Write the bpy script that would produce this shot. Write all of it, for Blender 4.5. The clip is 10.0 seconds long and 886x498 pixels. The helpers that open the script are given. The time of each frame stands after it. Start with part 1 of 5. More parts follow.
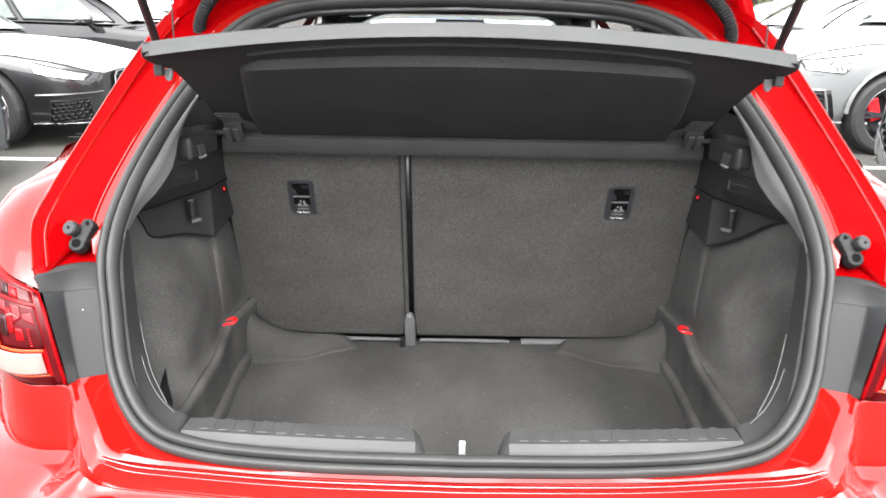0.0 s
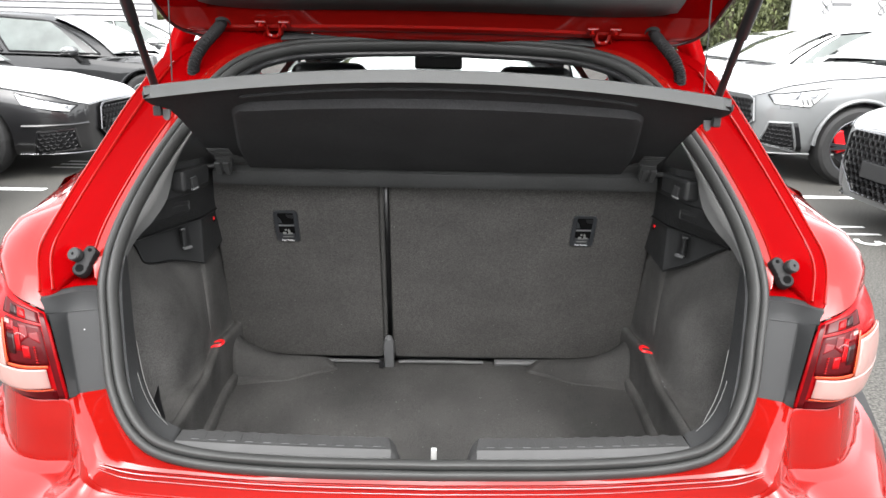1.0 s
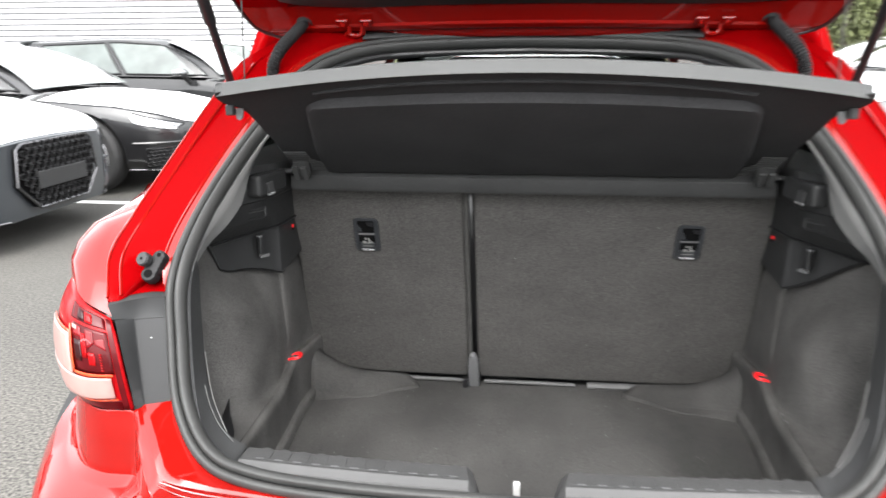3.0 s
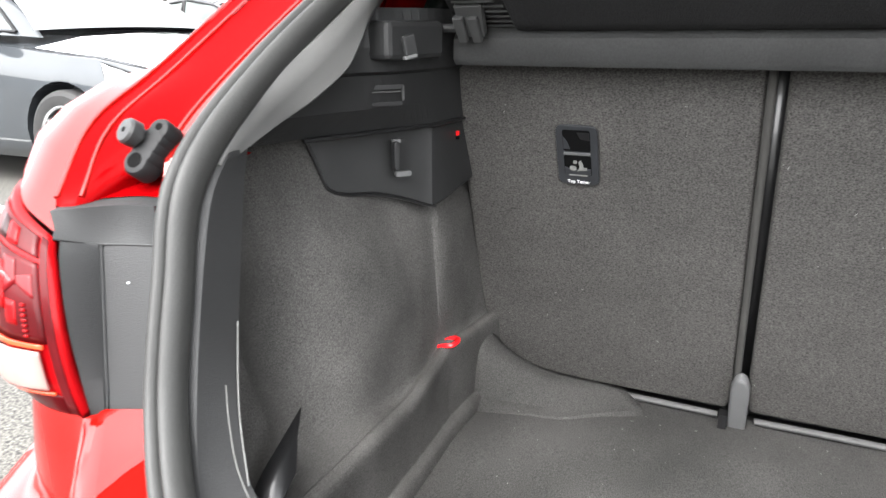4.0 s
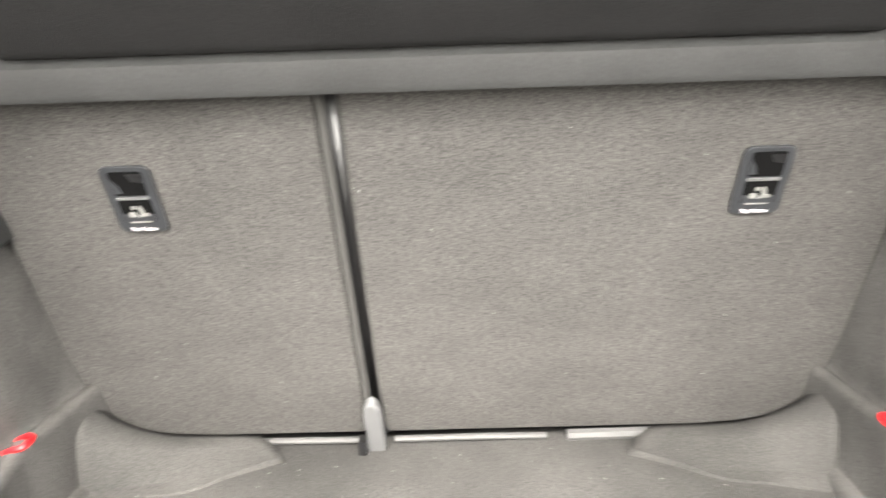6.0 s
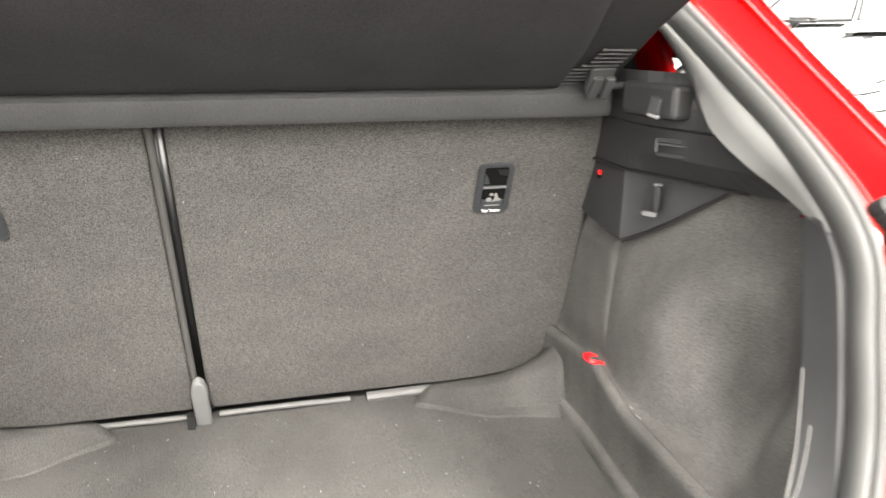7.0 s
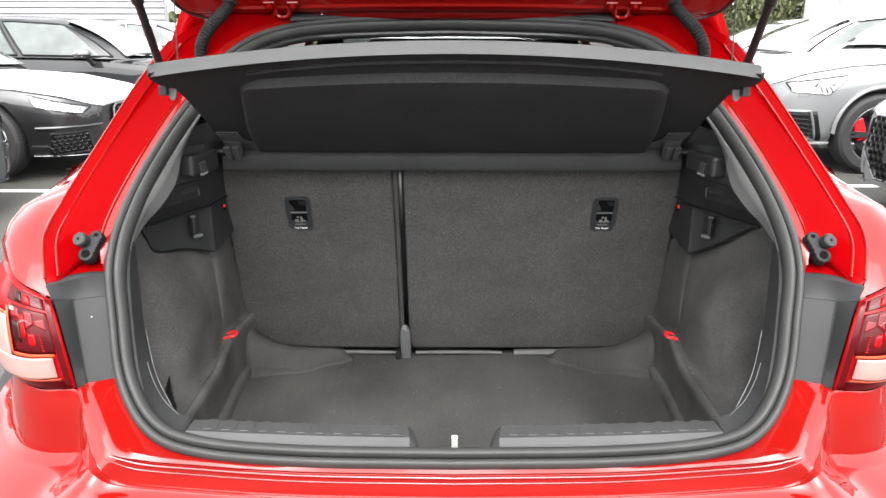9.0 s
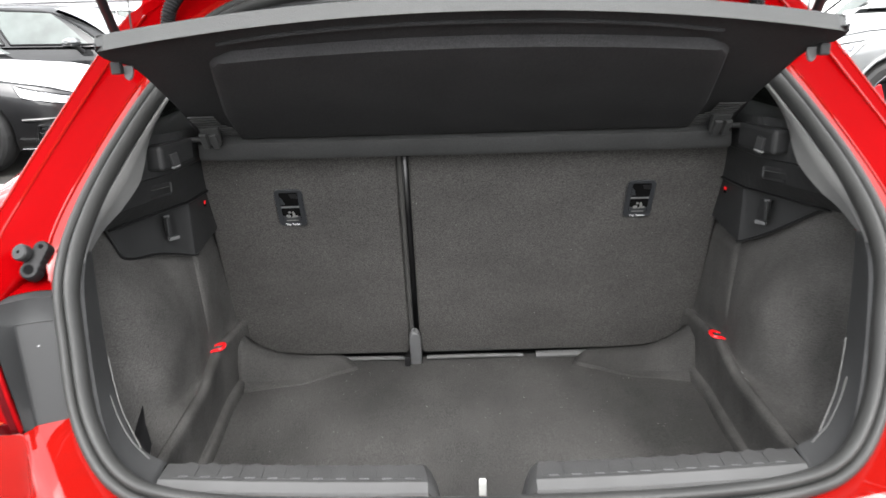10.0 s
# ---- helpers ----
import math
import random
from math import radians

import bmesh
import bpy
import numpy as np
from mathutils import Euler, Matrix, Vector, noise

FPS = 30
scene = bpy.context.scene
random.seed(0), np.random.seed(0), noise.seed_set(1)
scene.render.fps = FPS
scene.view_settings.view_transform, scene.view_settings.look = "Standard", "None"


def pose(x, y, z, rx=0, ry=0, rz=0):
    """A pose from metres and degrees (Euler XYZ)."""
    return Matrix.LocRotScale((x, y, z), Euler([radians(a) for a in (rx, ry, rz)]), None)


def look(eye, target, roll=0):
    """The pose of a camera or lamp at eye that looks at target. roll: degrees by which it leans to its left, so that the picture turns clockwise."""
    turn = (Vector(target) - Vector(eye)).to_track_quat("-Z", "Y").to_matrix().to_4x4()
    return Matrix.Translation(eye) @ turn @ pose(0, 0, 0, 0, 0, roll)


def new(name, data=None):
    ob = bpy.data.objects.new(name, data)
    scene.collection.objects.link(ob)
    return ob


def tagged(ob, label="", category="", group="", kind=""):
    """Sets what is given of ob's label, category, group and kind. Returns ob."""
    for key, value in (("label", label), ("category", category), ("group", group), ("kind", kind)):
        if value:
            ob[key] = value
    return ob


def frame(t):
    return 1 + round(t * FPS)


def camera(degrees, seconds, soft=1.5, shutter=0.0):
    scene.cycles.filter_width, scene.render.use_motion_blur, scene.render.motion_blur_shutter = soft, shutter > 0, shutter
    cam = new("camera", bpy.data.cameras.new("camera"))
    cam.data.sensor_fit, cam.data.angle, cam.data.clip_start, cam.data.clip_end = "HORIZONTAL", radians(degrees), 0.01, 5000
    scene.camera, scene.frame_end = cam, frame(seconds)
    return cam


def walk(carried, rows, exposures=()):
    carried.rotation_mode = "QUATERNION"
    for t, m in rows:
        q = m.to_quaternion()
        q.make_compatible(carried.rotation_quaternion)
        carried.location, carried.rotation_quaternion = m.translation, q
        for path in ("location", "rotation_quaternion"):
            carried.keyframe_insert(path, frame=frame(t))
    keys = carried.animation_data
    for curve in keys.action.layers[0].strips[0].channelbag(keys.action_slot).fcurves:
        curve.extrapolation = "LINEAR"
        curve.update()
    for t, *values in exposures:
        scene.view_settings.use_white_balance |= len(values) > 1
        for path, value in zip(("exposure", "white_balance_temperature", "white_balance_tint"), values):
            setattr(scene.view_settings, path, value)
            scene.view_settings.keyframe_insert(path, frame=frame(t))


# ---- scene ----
cam = camera(63.7, 10.0, shutter=0.4)
PATH = [
    (0, (-0.028, -0.701, 1.222), (-0.036, 1.189, 0.568), 1.0),
    (0.5, (-0.012, -0.777, 1.25), (0.004, 1.129, 0.645), 1.2),
    (1, (-0.012, -0.803, 1.248), (0.026, 1.112, 0.673), 1.3),
    (1.5, (-0.029, -0.814, 1.242), (0.029, 1.105, 0.683), 1.3),
    (2, (-0.041, -0.821, 1.241), (0.017, 1.101, 0.692), 1.2),
    (2.2, (-0.043, -0.821, 1.244), (0.013, 1.101, 0.693), 1.2),
    (3.3, (0.01, -0.518, 1.143), (-0.426, 1.364, 0.627), -0.5),
    (3.5, (-0.029, -0.35, 1.076), (-0.622, 1.487, 0.551), -0.4),
    (4, (-0.105, -0.134, 0.983), (-0.921, 1.594, 0.394), -0.3),
    (4.5, (-0.11, -0.069, 0.979), (-0.906, 1.664, 0.378), -1.3),
    (5, (-0.059, -0.023, 0.987), (-0.698, 1.77, 0.374), -1.7),
    (5.5, (-0.026, 0.007, 0.996), (-0.389, 1.871, 0.369), -2.1),
    (6, (0.01, 0.005, 1.001), (-0.026, 1.91, 0.394), -2.0),
    (6.2, (0.035, -0.003, 1.007), (0.124, 1.903, 0.41), -1.8),
    (7.3, (-0.015, -0.345, 1.086), (0.493, 1.49, 0.473), 0.9),
    (7.5, (-0.052, -0.437, 1.103), (0.337, 1.423, 0.479), 1.4),
    (8, (-0.034, -0.648, 1.141), (0.143, 1.247, 0.529), 2.1),
    (8.5, (-0.011, -0.768, 1.192), (0.034, 1.147, 0.615), 1.1),
    (9, (-0.017, -0.767, 1.206), (-0.018, 1.148, 0.628), 0.1),
    (9.5, (-0.016, -0.728, 1.201), (-0.036, 1.18, 0.602), -0.8),
    (10, (-0.036, -0.575, 1.177), (-0.046, 1.324, 0.548), -1.6),
]
EXPOSURES = [(0.0, 2.75, 6500, 10), (0.5, 2.38, 6500, 10), (1.0, 2.20, 6500, 10), (2.2, 2.15, 6500, 10), (3.3, 2.65, 6500, 10), (4.0, 2.95, 6500, 10), (5.0, 3.60, 6700, 10), (6.2, 4.30, 7100, 10), (7.3, 3.55, 7100, 10),
             (8.0, 3.00, 6800, 10), (8.5, 2.40, 6600, 10), (10.0, 2.30, 6500, 10)]
walk(cam, [(t, look(eye, target, roll)) for t, eye, target, roll in PATH], EXPOSURES)

# ---- world and light: a bright overcast sky ----
world = bpy.data.worlds.new("sky")
scene.world = world
world.use_nodes = True
wn, wl = world.node_tree.nodes, world.node_tree.links
sky = wn.new("ShaderNodeTexSky")
sky.sky_type, sky.sun_disc = "NISHITA", False
sky.sun_elevation, sky.sun_rotation = radians(52), radians(180)
sky.air_density, sky.dust_density, sky.ozone_density = 1.0, 4.0, 1.0
soft = wn.new("ShaderNodeHueSaturation")
soft.inputs["Saturation"].default_value = 0.12
wl.new(sky.outputs["Color"], soft.inputs["Color"])
cloud = wn.new("ShaderNodeMix")
cloud.data_type, cloud.blend_type = "RGBA", "ADD"
cloud.inputs["Factor"].default_value, cloud.inputs["B"].default_value = 1.0, (2.2, 2.25, 2.3, 1)
wl.new(soft.outputs["Color"], cloud.inputs["A"])
wl.new(cloud.outputs["Result"], wn["Background"].inputs["Color"])
wn["Background"].inputs["Strength"].default_value = 0.16
sun = new("sun", bpy.data.lights.new("sun", "SUN"))
sun.data.energy, sun.data.angle, sun.data.color = 0.5, radians(60), (1.0, 0.98, 0.95)
sun.matrix_world = look((0.4, -10, 13), (0, 0, 0))


# ---- materials ----
def mat(name, colour, rough=0.5, metal=0.0, coat=0.0, var=0.0, scale=8.0, grain=0.0, gscale=400.0, bump=0.0, bscale=400.0, spec=0.5, coatrough=0.03, stretch=(1, 1, 1)):
    """A surface with slow stains (var, scale), fine grain (grain, gscale) and fine relief (bump, bscale)."""
    m = bpy.data.materials.new(name)
    m.use_nodes = True
    nt = m.node_tree
    b = nt.nodes["Principled BSDF"]
    b.inputs["Roughness"].default_value, b.inputs["Metallic"].default_value = rough, metal
    b.inputs["Coat Weight"].default_value, b.inputs["Coat Roughness"].default_value = coat, coatrough
    b.inputs["Specular IOR Level"].default_value = spec
    b.inputs["Base Color"].default_value = (*colour, 1)
    geo = nt.nodes.new("ShaderNodeTexCoord")
    warp = nt.nodes.new("ShaderNodeMapping")
    warp.inputs["Scale"].default_value = stretch
    nt.links.new(geo.outputs["Object"], warp.inputs["Vector"])
    last = None
    for amount, size, detail in ((var, scale, 4.0), (grain, gscale, 2.0)):
        if not amount:
            continue
        tex = nt.nodes.new("ShaderNodeTexNoise")
        tex.inputs["Scale"].default_value, tex.inputs["Detail"].default_value = size, detail
        nt.links.new(warp.outputs["Vector"], tex.inputs["Vector"])
        ramp = nt.nodes.new("ShaderNodeMapRange")
        ramp.inputs["From Min"].default_value, ramp.inputs["From Max"].default_value = 0.3, 0.7
        ramp.inputs["To Min"].default_value, ramp.inputs["To Max"].default_value = 1 - amount, 1 + amount
        nt.links.new(tex.outputs["Fac"], ramp.inputs["Value"])
        mul = nt.nodes.new("ShaderNodeMix")
        mul.data_type, mul.blend_type = "RGBA", "MULTIPLY"
        mul.inputs["Factor"].default_value = 1.0
        if last is None:
            mul.inputs["A"].default_value = (*colour, 1)
        else:
            nt.links.new(last, mul.inputs["A"])
        nt.links.new(ramp.outputs["Result"], mul.inputs["B"])
        last = mul.outputs["Result"]
    if last is not None:
        nt.links.new(last, b.inputs["Base Color"])
    if bump:
        tex = nt.nodes.new("ShaderNodeTexNoise")
        tex.inputs["Scale"].default_value, tex.inputs["Detail"].default_value = bscale, 3.0
        nt.links.new(warp.outputs["Vector"], tex.inputs["Vector"])
        bp = nt.nodes.new("ShaderNodeBump")
        bp.inputs["Strength"].default_value, bp.inputs["Distance"].default_value = bump, 0.002
        nt.links.new(tex.outputs["Fac"], bp.inputs["Height"])
        nt.links.new(bp.outputs["Normal"], b.inputs["Normal"])
    return m


def glassy(name, colour, rough=0.02, trans=1.0, ior=1.45):
    m = mat(name, colour, rough)
    b = m.node_tree.nodes["Principled BSDF"]
    b.inputs["Transmission Weight"].default_value, b.inputs["IOR"].default_value = trans, ior
    return m


RED = mat("red_paint", (0.166, 0.0036, 0.0025), 0.5, 0.0, 1.0, spec=0.0, var=0.06, scale=3.0, grain=0.05, gscale=900, coatrough=0.02)
# the same body paint, darker and barely coated: weaker reflections put into the material
RED_SHADED = mat("red_shaded_paint", (0.142, 0.0005, 0.0010), 0.5, 0.0, 0.06, spec=0.0, var=0.08, scale=5.0, coatrough=0.05)
RUBBER = mat("seal_rubber", (0.026, 0.0264, 0.0257), 0.55, var=0.12, scale=14, grain=0.05, gscale=300, bump=0.15, bscale=500, spec=0.32)
PLAST = mat("dark_plastic", (0.0168, 0.0171, 0.0175), 0.48, var=0.12, scale=20, bump=0.25, bscale=900, spec=0.32)
PLASTG = mat("grey_plastic", (0.035, 0.0355, 0.0355), 0.50, var=0.1, scale=18, bump=0.25, bscale=900, spec=0.32)
PANELM = mat("panel_plastic", (0.0167, 0.0173, 0.0178), 0.55, var=0.06, scale=18, bump=0.2, bscale=900, spec=0.32)
CORNERM = mat("corner_trim_plastic", (0.0240, 0.0245, 0.0250), 0.5, var=0.1, scale=18, bump=0.25, bscale=900, spec=0.32)
PLASTM = mat("sill_plastic", (0.0335, 0.0335, 0.0335), 0.58, var=0.15, scale=22, bump=0.25, bscale=900, spec=0.32)
PLASTL = mat("pale_grey_plastic", (0.0947, 0.0958, 0.0975), 0.5, var=0.08, scale=15, bump=0.2, bscale=900)
CARPET = mat("boot_carpet", (0.0535, 0.0520, 0.0497), 0.95, var=0.42, scale=8, grain=0.48, gscale=850, bump=0.7, bscale=620, spec=0.2, stretch=(1, 1, 0.55))
FLOORC = mat("floor_carpet", (0.0402, 0.0392, 0.0377), 0.95, var=0.42, scale=4.2, grain=0.5, gscale=750, bump=0.6, bscale=560, spec=0.2, stretch=(1, 0.6, 1))
SEATC = mat("seat_fabric", (0.0545, 0.0525, 0.0500), 0.95, var=0.10, scale=14, grain=0.54, gscale=600, bump=0.6, bscale=800, spec=0.2, stretch=(0.70, 1, 1))
# paler than wear alone: highlights of the carpet folds are in this colour
WORN_LIT = mat("worn_lit_carpet", (0.103, 0.102, 0.0998), 0.95, var=0.4, scale=30, grain=0.3, gscale=500, bump=0.6, bscale=600, spec=0.2)
SHELFM = mat("shelf_fabric", (0.0205, 0.0205, 0.0215), 0.9, var=0.15, scale=10, grain=0.35, gscale=500, bump=0.5, bscale=600, spec=0.25)
PADM = mat("padded_shelf_fabric", (0.0215, 0.0214, 0.0224), 0.92, var=0.15, scale=10, grain=0.35, gscale=500, bump=0.5, bscale=600, spec=0.25)
SHELFT = mat("shelf_top_skin", (0.0412, 0.0424, 0.042), 0.6, var=0.06, scale=9, grain=0.03, gscale=500, bump=0.3, bscale=600, spec=0.32)
METAL = mat("bright_metal", (0.62, 0.62, 0.60), 0.5, 0.7, var=0.1, scale=60)
BELLOWS = mat("bellows_rubber", (0.0085, 0.0085, 0.009), 0.6, var=0.2, scale=30, spec=0.2)
TETHM = mat("anchor_plate_plastic", (0.0207, 0.0222, 0.0247), 0.4, var=0.08, scale=30, bump=0.15, bscale=900)
TRIMG = mat("gate_tedge_plastic", (0.0644, 0.0644, 0.0644), 0.5, var=0.06, scale=15, bump=0.2, bscale=900, spec=0.32)
GLOSSB = mat("gloss_black", (0.012, 0.012, 0.0125), 0.4, var=0.2, scale=40, spec=0.25)
BLACK = mat("black_rod", (0.00668, 0.00668, 0.00724), 0.35, coat=0.3)
HOOK = mat("red_hook_plastic", (0.75, 0.008, 0.012), 0.35, var=0.05, scale=50)
GREYP = mat("grey_print", (0.145, 0.145, 0.139), 0.6, var=0.3, scale=300)
WHITE = mat("white_print", (0.8, 0.8, 0.8), 0.6, var=0.05, scale=80)
LEATHER = mat("dark_leather", (0.0111, 0.0117, 0.0123), 0.42, var=0.15, scale=14, bump=0.4, bscale=350)
LENS = mat("lamp_red_lens", (0.21, 0.0016, 0.003), 0.3, spec=0.08, coat=0.15, var=0.25, scale=30)
LENSD = mat("lamp_dark_red", (0.0474, 0.00167, 0.00278), 0.3, spec=0.12, coat=0.10, var=0.3, scale=30)
LENSM = mat("lamp_mid_red", (0.105, 0.0021, 0.0042), 0.3, spec=0.2, coat=0.2, var=0.3, scale=40)
# pale red for painted glints in the lamp chamber
LENSG = mat("lamp_glint_red", (0.20, 0.045, 0.048), 0.2, coat=0.5, var=0.2, scale=60)
LENSK = mat("lamp_black_red", (0.016, 0.0015, 0.002), 0.3, spec=0.15, coat=0.2, var=0.3, scale=40)
GUIDE = mat("lamp_pale_guide", (0.26, 0.15, 0.135), 0.3, coat=0.3, var=0.08, scale=30)
AMBER = mat("lamp_amber_line", (0.42, 0.045, 0.010), 0.3, coat=0.6, var=0.1, scale=40)
ASPHALT = mat("asphalt", (0.0484, 0.0462, 0.0406), 0.88, var=0.25, scale=0.6, grain=0.92, gscale=95, bump=1.0, bscale=110)
LINE = mat("road_paint", (0.72, 0.72, 0.70), 0.7, var=0.15, scale=12, grain=0.15, gscale=120)
TYRE = mat("tyre_rubber", (0.01, 0.01, 0.01), 0.75, var=0.2, scale=20, bump=0.3, bscale=150)
ALLOY = mat("alloy", (0.55, 0.56, 0.57), 0.3, 1.0, var=0.1, scale=20)
ALLOYD = mat("dark_alloy", (0.05, 0.05, 0.055), 0.3, 0.6, var=0.1, scale=20)
PBLACK = mat("black_paint", (0.006, 0.006, 0.0065), 0.4, 0.0, 1.0, spec=0.25, var=0.1, scale=4)
PGREY = mat("grey_paint", (0.030, 0.034, 0.038), 0.45, 0.2, 1.0, spec=0.1, var=0.06, scale=4)
PSILV = mat("nardo_grey_paint", (0.108, 0.112, 0.113), 0.35, 0.0, 1.0, var=0.05, scale=4)
PDARK = mat("dark_grey_paint", (0.016, 0.0165, 0.017), 0.5, 0.0, 0.8, spec=0.0, var=0.08, scale=4)
PWHITE = mat("white_paint", (0.78, 0.78, 0.78), 0.35, 0.0, 1.0, var=0.04, scale=4)
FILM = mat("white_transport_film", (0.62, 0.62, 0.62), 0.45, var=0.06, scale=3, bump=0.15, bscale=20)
PBLUE = mat("blue_paint", (0.03, 0.10, 0.33), 0.35, 0.2, 1.0, var=0.05, scale=4)
CARGLASS = mat("car_window", (0.075, 0.086, 0.082), 0.08, spec=0.3, coat=0.0, var=0.25, scale=3)
# the pale base colour holds part of the sky's reflection
SCREEN = mat("windscreen_sky_glass", (0.16, 0.17, 0.17), 0.05, spec=0.8, coat=1.0, var=0.2, scale=2)
LAMPG = mat("headlamp_glass", (0.38, 0.39, 0.40), 0.15, coat=0.5, var=0.3, scale=14)
LAMPD = mat("lamp_reflector", (0.33, 0.34, 0.36), 0.15, 0.6, 0.8, var=0.3, scale=30)
CHROME = mat("dark_chrome", (0.13, 0.13, 0.135), 0.25, 1.0, var=0.1, scale=30)
MESHB = mat("grille_black", (0.00668, 0.00668, 0.00724), 0.4, var=0.2, scale=30, spec=0.15)
WALLD = mat("grey_recess", (0.11, 0.11, 0.115), 0.8, var=0.1, scale=2)
CLAD = mat("white_cladding", (0.40, 0.405, 0.41), 0.5, var=0.06, scale=0.8, grain=0.03, gscale=20)
WALLG = mat("pale_grey_wall", (0.26, 0.26, 0.262), 0.8, var=0.08, scale=1.0, bump=0.2, bscale=40)
WOOD = mat("yellow_board", (0.15, 0.112, 0.045), 0.7, var=0.2, scale=3, grain=0.2, gscale=40)
LEAF = mat("leaf", (0.0529, 0.0624, 0.019), 0.7, var=0.5, scale=0.7, grain=0.4, gscale=9)
BARK = mat("bark", (0.0501, 0.039, 0.0278), 0.9, var=0.3, scale=6, bump=0.6, bscale=30)
BEAD = mat("matt_bead_trim", (0.044, 0.043, 0.041), 0.85, var=0.1, scale=30, bump=0.3, bscale=700, spec=0.2)
# near-black colour that stands for the shade inside holes and slots
DEEP = mat("recess_shade_black", (0.0035, 0.0035, 0.0036), 0.95, var=0.1, scale=40, spec=0.05)
BLADE = mat("light_trim_plastic", (0.103, 0.103, 0.101), 0.55, var=0.06, scale=15, bump=0.2, bscale=900, spec=0.32)
STRIPM = mat("shelf_strip_skin", (0.0273, 0.0278, 0.0278), 0.6, var=0.12, scale=14, grain=0.15, gscale=400, bump=0.3, bscale=500, spec=0.32)
RED.node_tree.nodes["Principled BSDF"].inputs["Coat IOR"].default_value = 1.45
RED_SHADED.node_tree.nodes["Principled BSDF"].inputs["Coat IOR"].default_value = 1.36
TINT = glassy("tinted_pane", (0.60, 0.64, 0.64), 0.0)
PANE = glassy("clear_pane", (0.86, 0.93, 0.90), 0.0)




# ---- mesh helpers ----
def cr(points, n=8):
    """A smooth curve through the points, n steps between two."""
    p = [Vector(q) for q in points]
    p = [2 * p[0] - p[1], *p, 2 * p[-1] - p[-2]]
    out = []
    for a, b, c, d in zip(p, p[1:], p[2:], p[3:]):
        for k in range(n):
            u = k / n
            out.append(0.5 * (2 * b + (c - a) * u + (2 * a - 5 * b + 4 * c - d) * u * u + (3 * b - a - 3 * c + d) * u ** 3))
    out.append(p[-2])
    return out


def lerp(xs, ys, x):
    return float(np.interp(x, xs, ys))


def link(name, verts, faces, material, parent=None, label="", smooth=True):
    me = bpy.data.meshes.new(name)
    me.from_pydata([tuple(v) for v in verts], [], faces)
    me.update()
    if smooth:
        me.shade_smooth()
        me.set_sharp_from_angle(angle=radians(32))
    me.materials.append(material)
    ob = new(name, me)
    ob.parent = parent
    if label:
        ob["label"] = label
    return ob


def part(name, bm, material, parent=None, label="", smooth=False):
    me = bpy.data.meshes.new(name)
    bm.to_mesh(me)
    bm.free()
    if smooth:
        me.shade_smooth()
    me.materials.append(material)
    ob = new(name, me)
    ob.parent = parent
    if label:
        ob["label"] = label
    return ob


def grid(name, rows, material, parent=None, label="", thick=0.0, wrap=False, flip=False, smooth=True, caps=False):
    """A sheet through rows of points, alike in length; thick: given depth behind it."""
    n, m = len(rows), len(rows[0])
    verts = [p for r in rows for p in r]
    faces = []
    for i in range(n - 1):
        for j in range(m if wrap else m - 1):
            a, b = i * m + j, i * m + (j + 1) % m
            f = (a, b, b + m, a + m)
            faces.append(f[::-1] if flip else f)
    if caps:
        faces.append(tuple(range(m))[::-1] if not flip else tuple(range(m)))
        last = tuple(range((n - 1) * m, n * m))
        faces.append(last if not flip else last[::-1])
    ob = link(name, verts, faces, material, parent, label, smooth)
    if thick:
        md = ob.modifiers.new("depth", "SOLIDIFY")
        md.thickness, md.offset = thick, -1.0
    return ob


def tube(name, path, radius, material, parent=None, label="", sides=10, caps=True):
    """A round bar along a path; radius: one number or one for each point."""
    p = [Vector(q) for q in path]
    rows, up = [], None
    for i, q in enumerate(p):
        d = (p[min(i + 1, len(p) - 1)] - p[max(i - 1, 0)]).normalized()
        if up is None:
            up = d.orthogonal().normalized()
        up = (up - d * up.dot(d)).normalized()
        side = d.cross(up)
        r = radius[i] if hasattr(radius, "__len__") else radius
        rows.append([q + r * (math.cos(2 * math.pi * k / sides) * up + math.sin(2 * math.pi * k / sides) * side) for k in range(sides)])
    return grid(name, rows, material, parent, label, wrap=True, caps=caps)


def box_bm(size, bevel=0.0, centre=(0, 0, 0), segments=2):
    bm = bmesh.new()
    bmesh.ops.create_cube(bm, size=1.0)
    bmesh.ops.scale(bm, vec=size, verts=bm.verts)
    if bevel:
        bmesh.ops.bevel(bm, geom=list(bm.edges), offset=bevel, segments=segments, affect="EDGES", profile=0.5)
    bmesh.ops.translate(bm, vec=centre, verts=bm.verts)
    return bm


def box(name, size, centre, material, parent=None, label="", bevel=0.0, turn=None):
    bm = box_bm(size, bevel)
    m = Matrix.Translation(centre)
    if turn is not None:
        m = m @ turn
    bmesh.ops.transform(bm, matrix=m, verts=bm.verts)
    return part(name, bm, material, parent, label)


def plate(name, outline, depth, material, parent=None, label="", m=None, bevel=0.0):
    """A flat piece from an outline in x, y, of that depth along z, laid by m."""
    bm = bmesh.new()
    vs = [bm.verts.new((x, y, 0)) for x, y in outline]
    f = bm.faces.new(vs)
    r = bmesh.ops.extrude_face_region(bm, geom=[f])
    bmesh.ops.translate(bm, vec=(0, 0, depth), verts=[v for v in r["geom"] if isinstance(v, bmesh.types.BMVert)])
    bmesh.ops.recalc_face_normals(bm, faces=bm.faces)
    if bevel:
        bmesh.ops.bevel(bm, geom=list(bm.edges), offset=bevel, segments=2, affect="EDGES", profile=0.5)
    if m is not None:
        bmesh.ops.transform(bm, matrix=m, verts=bm.verts)
    return part(name, bm, material, parent, label)


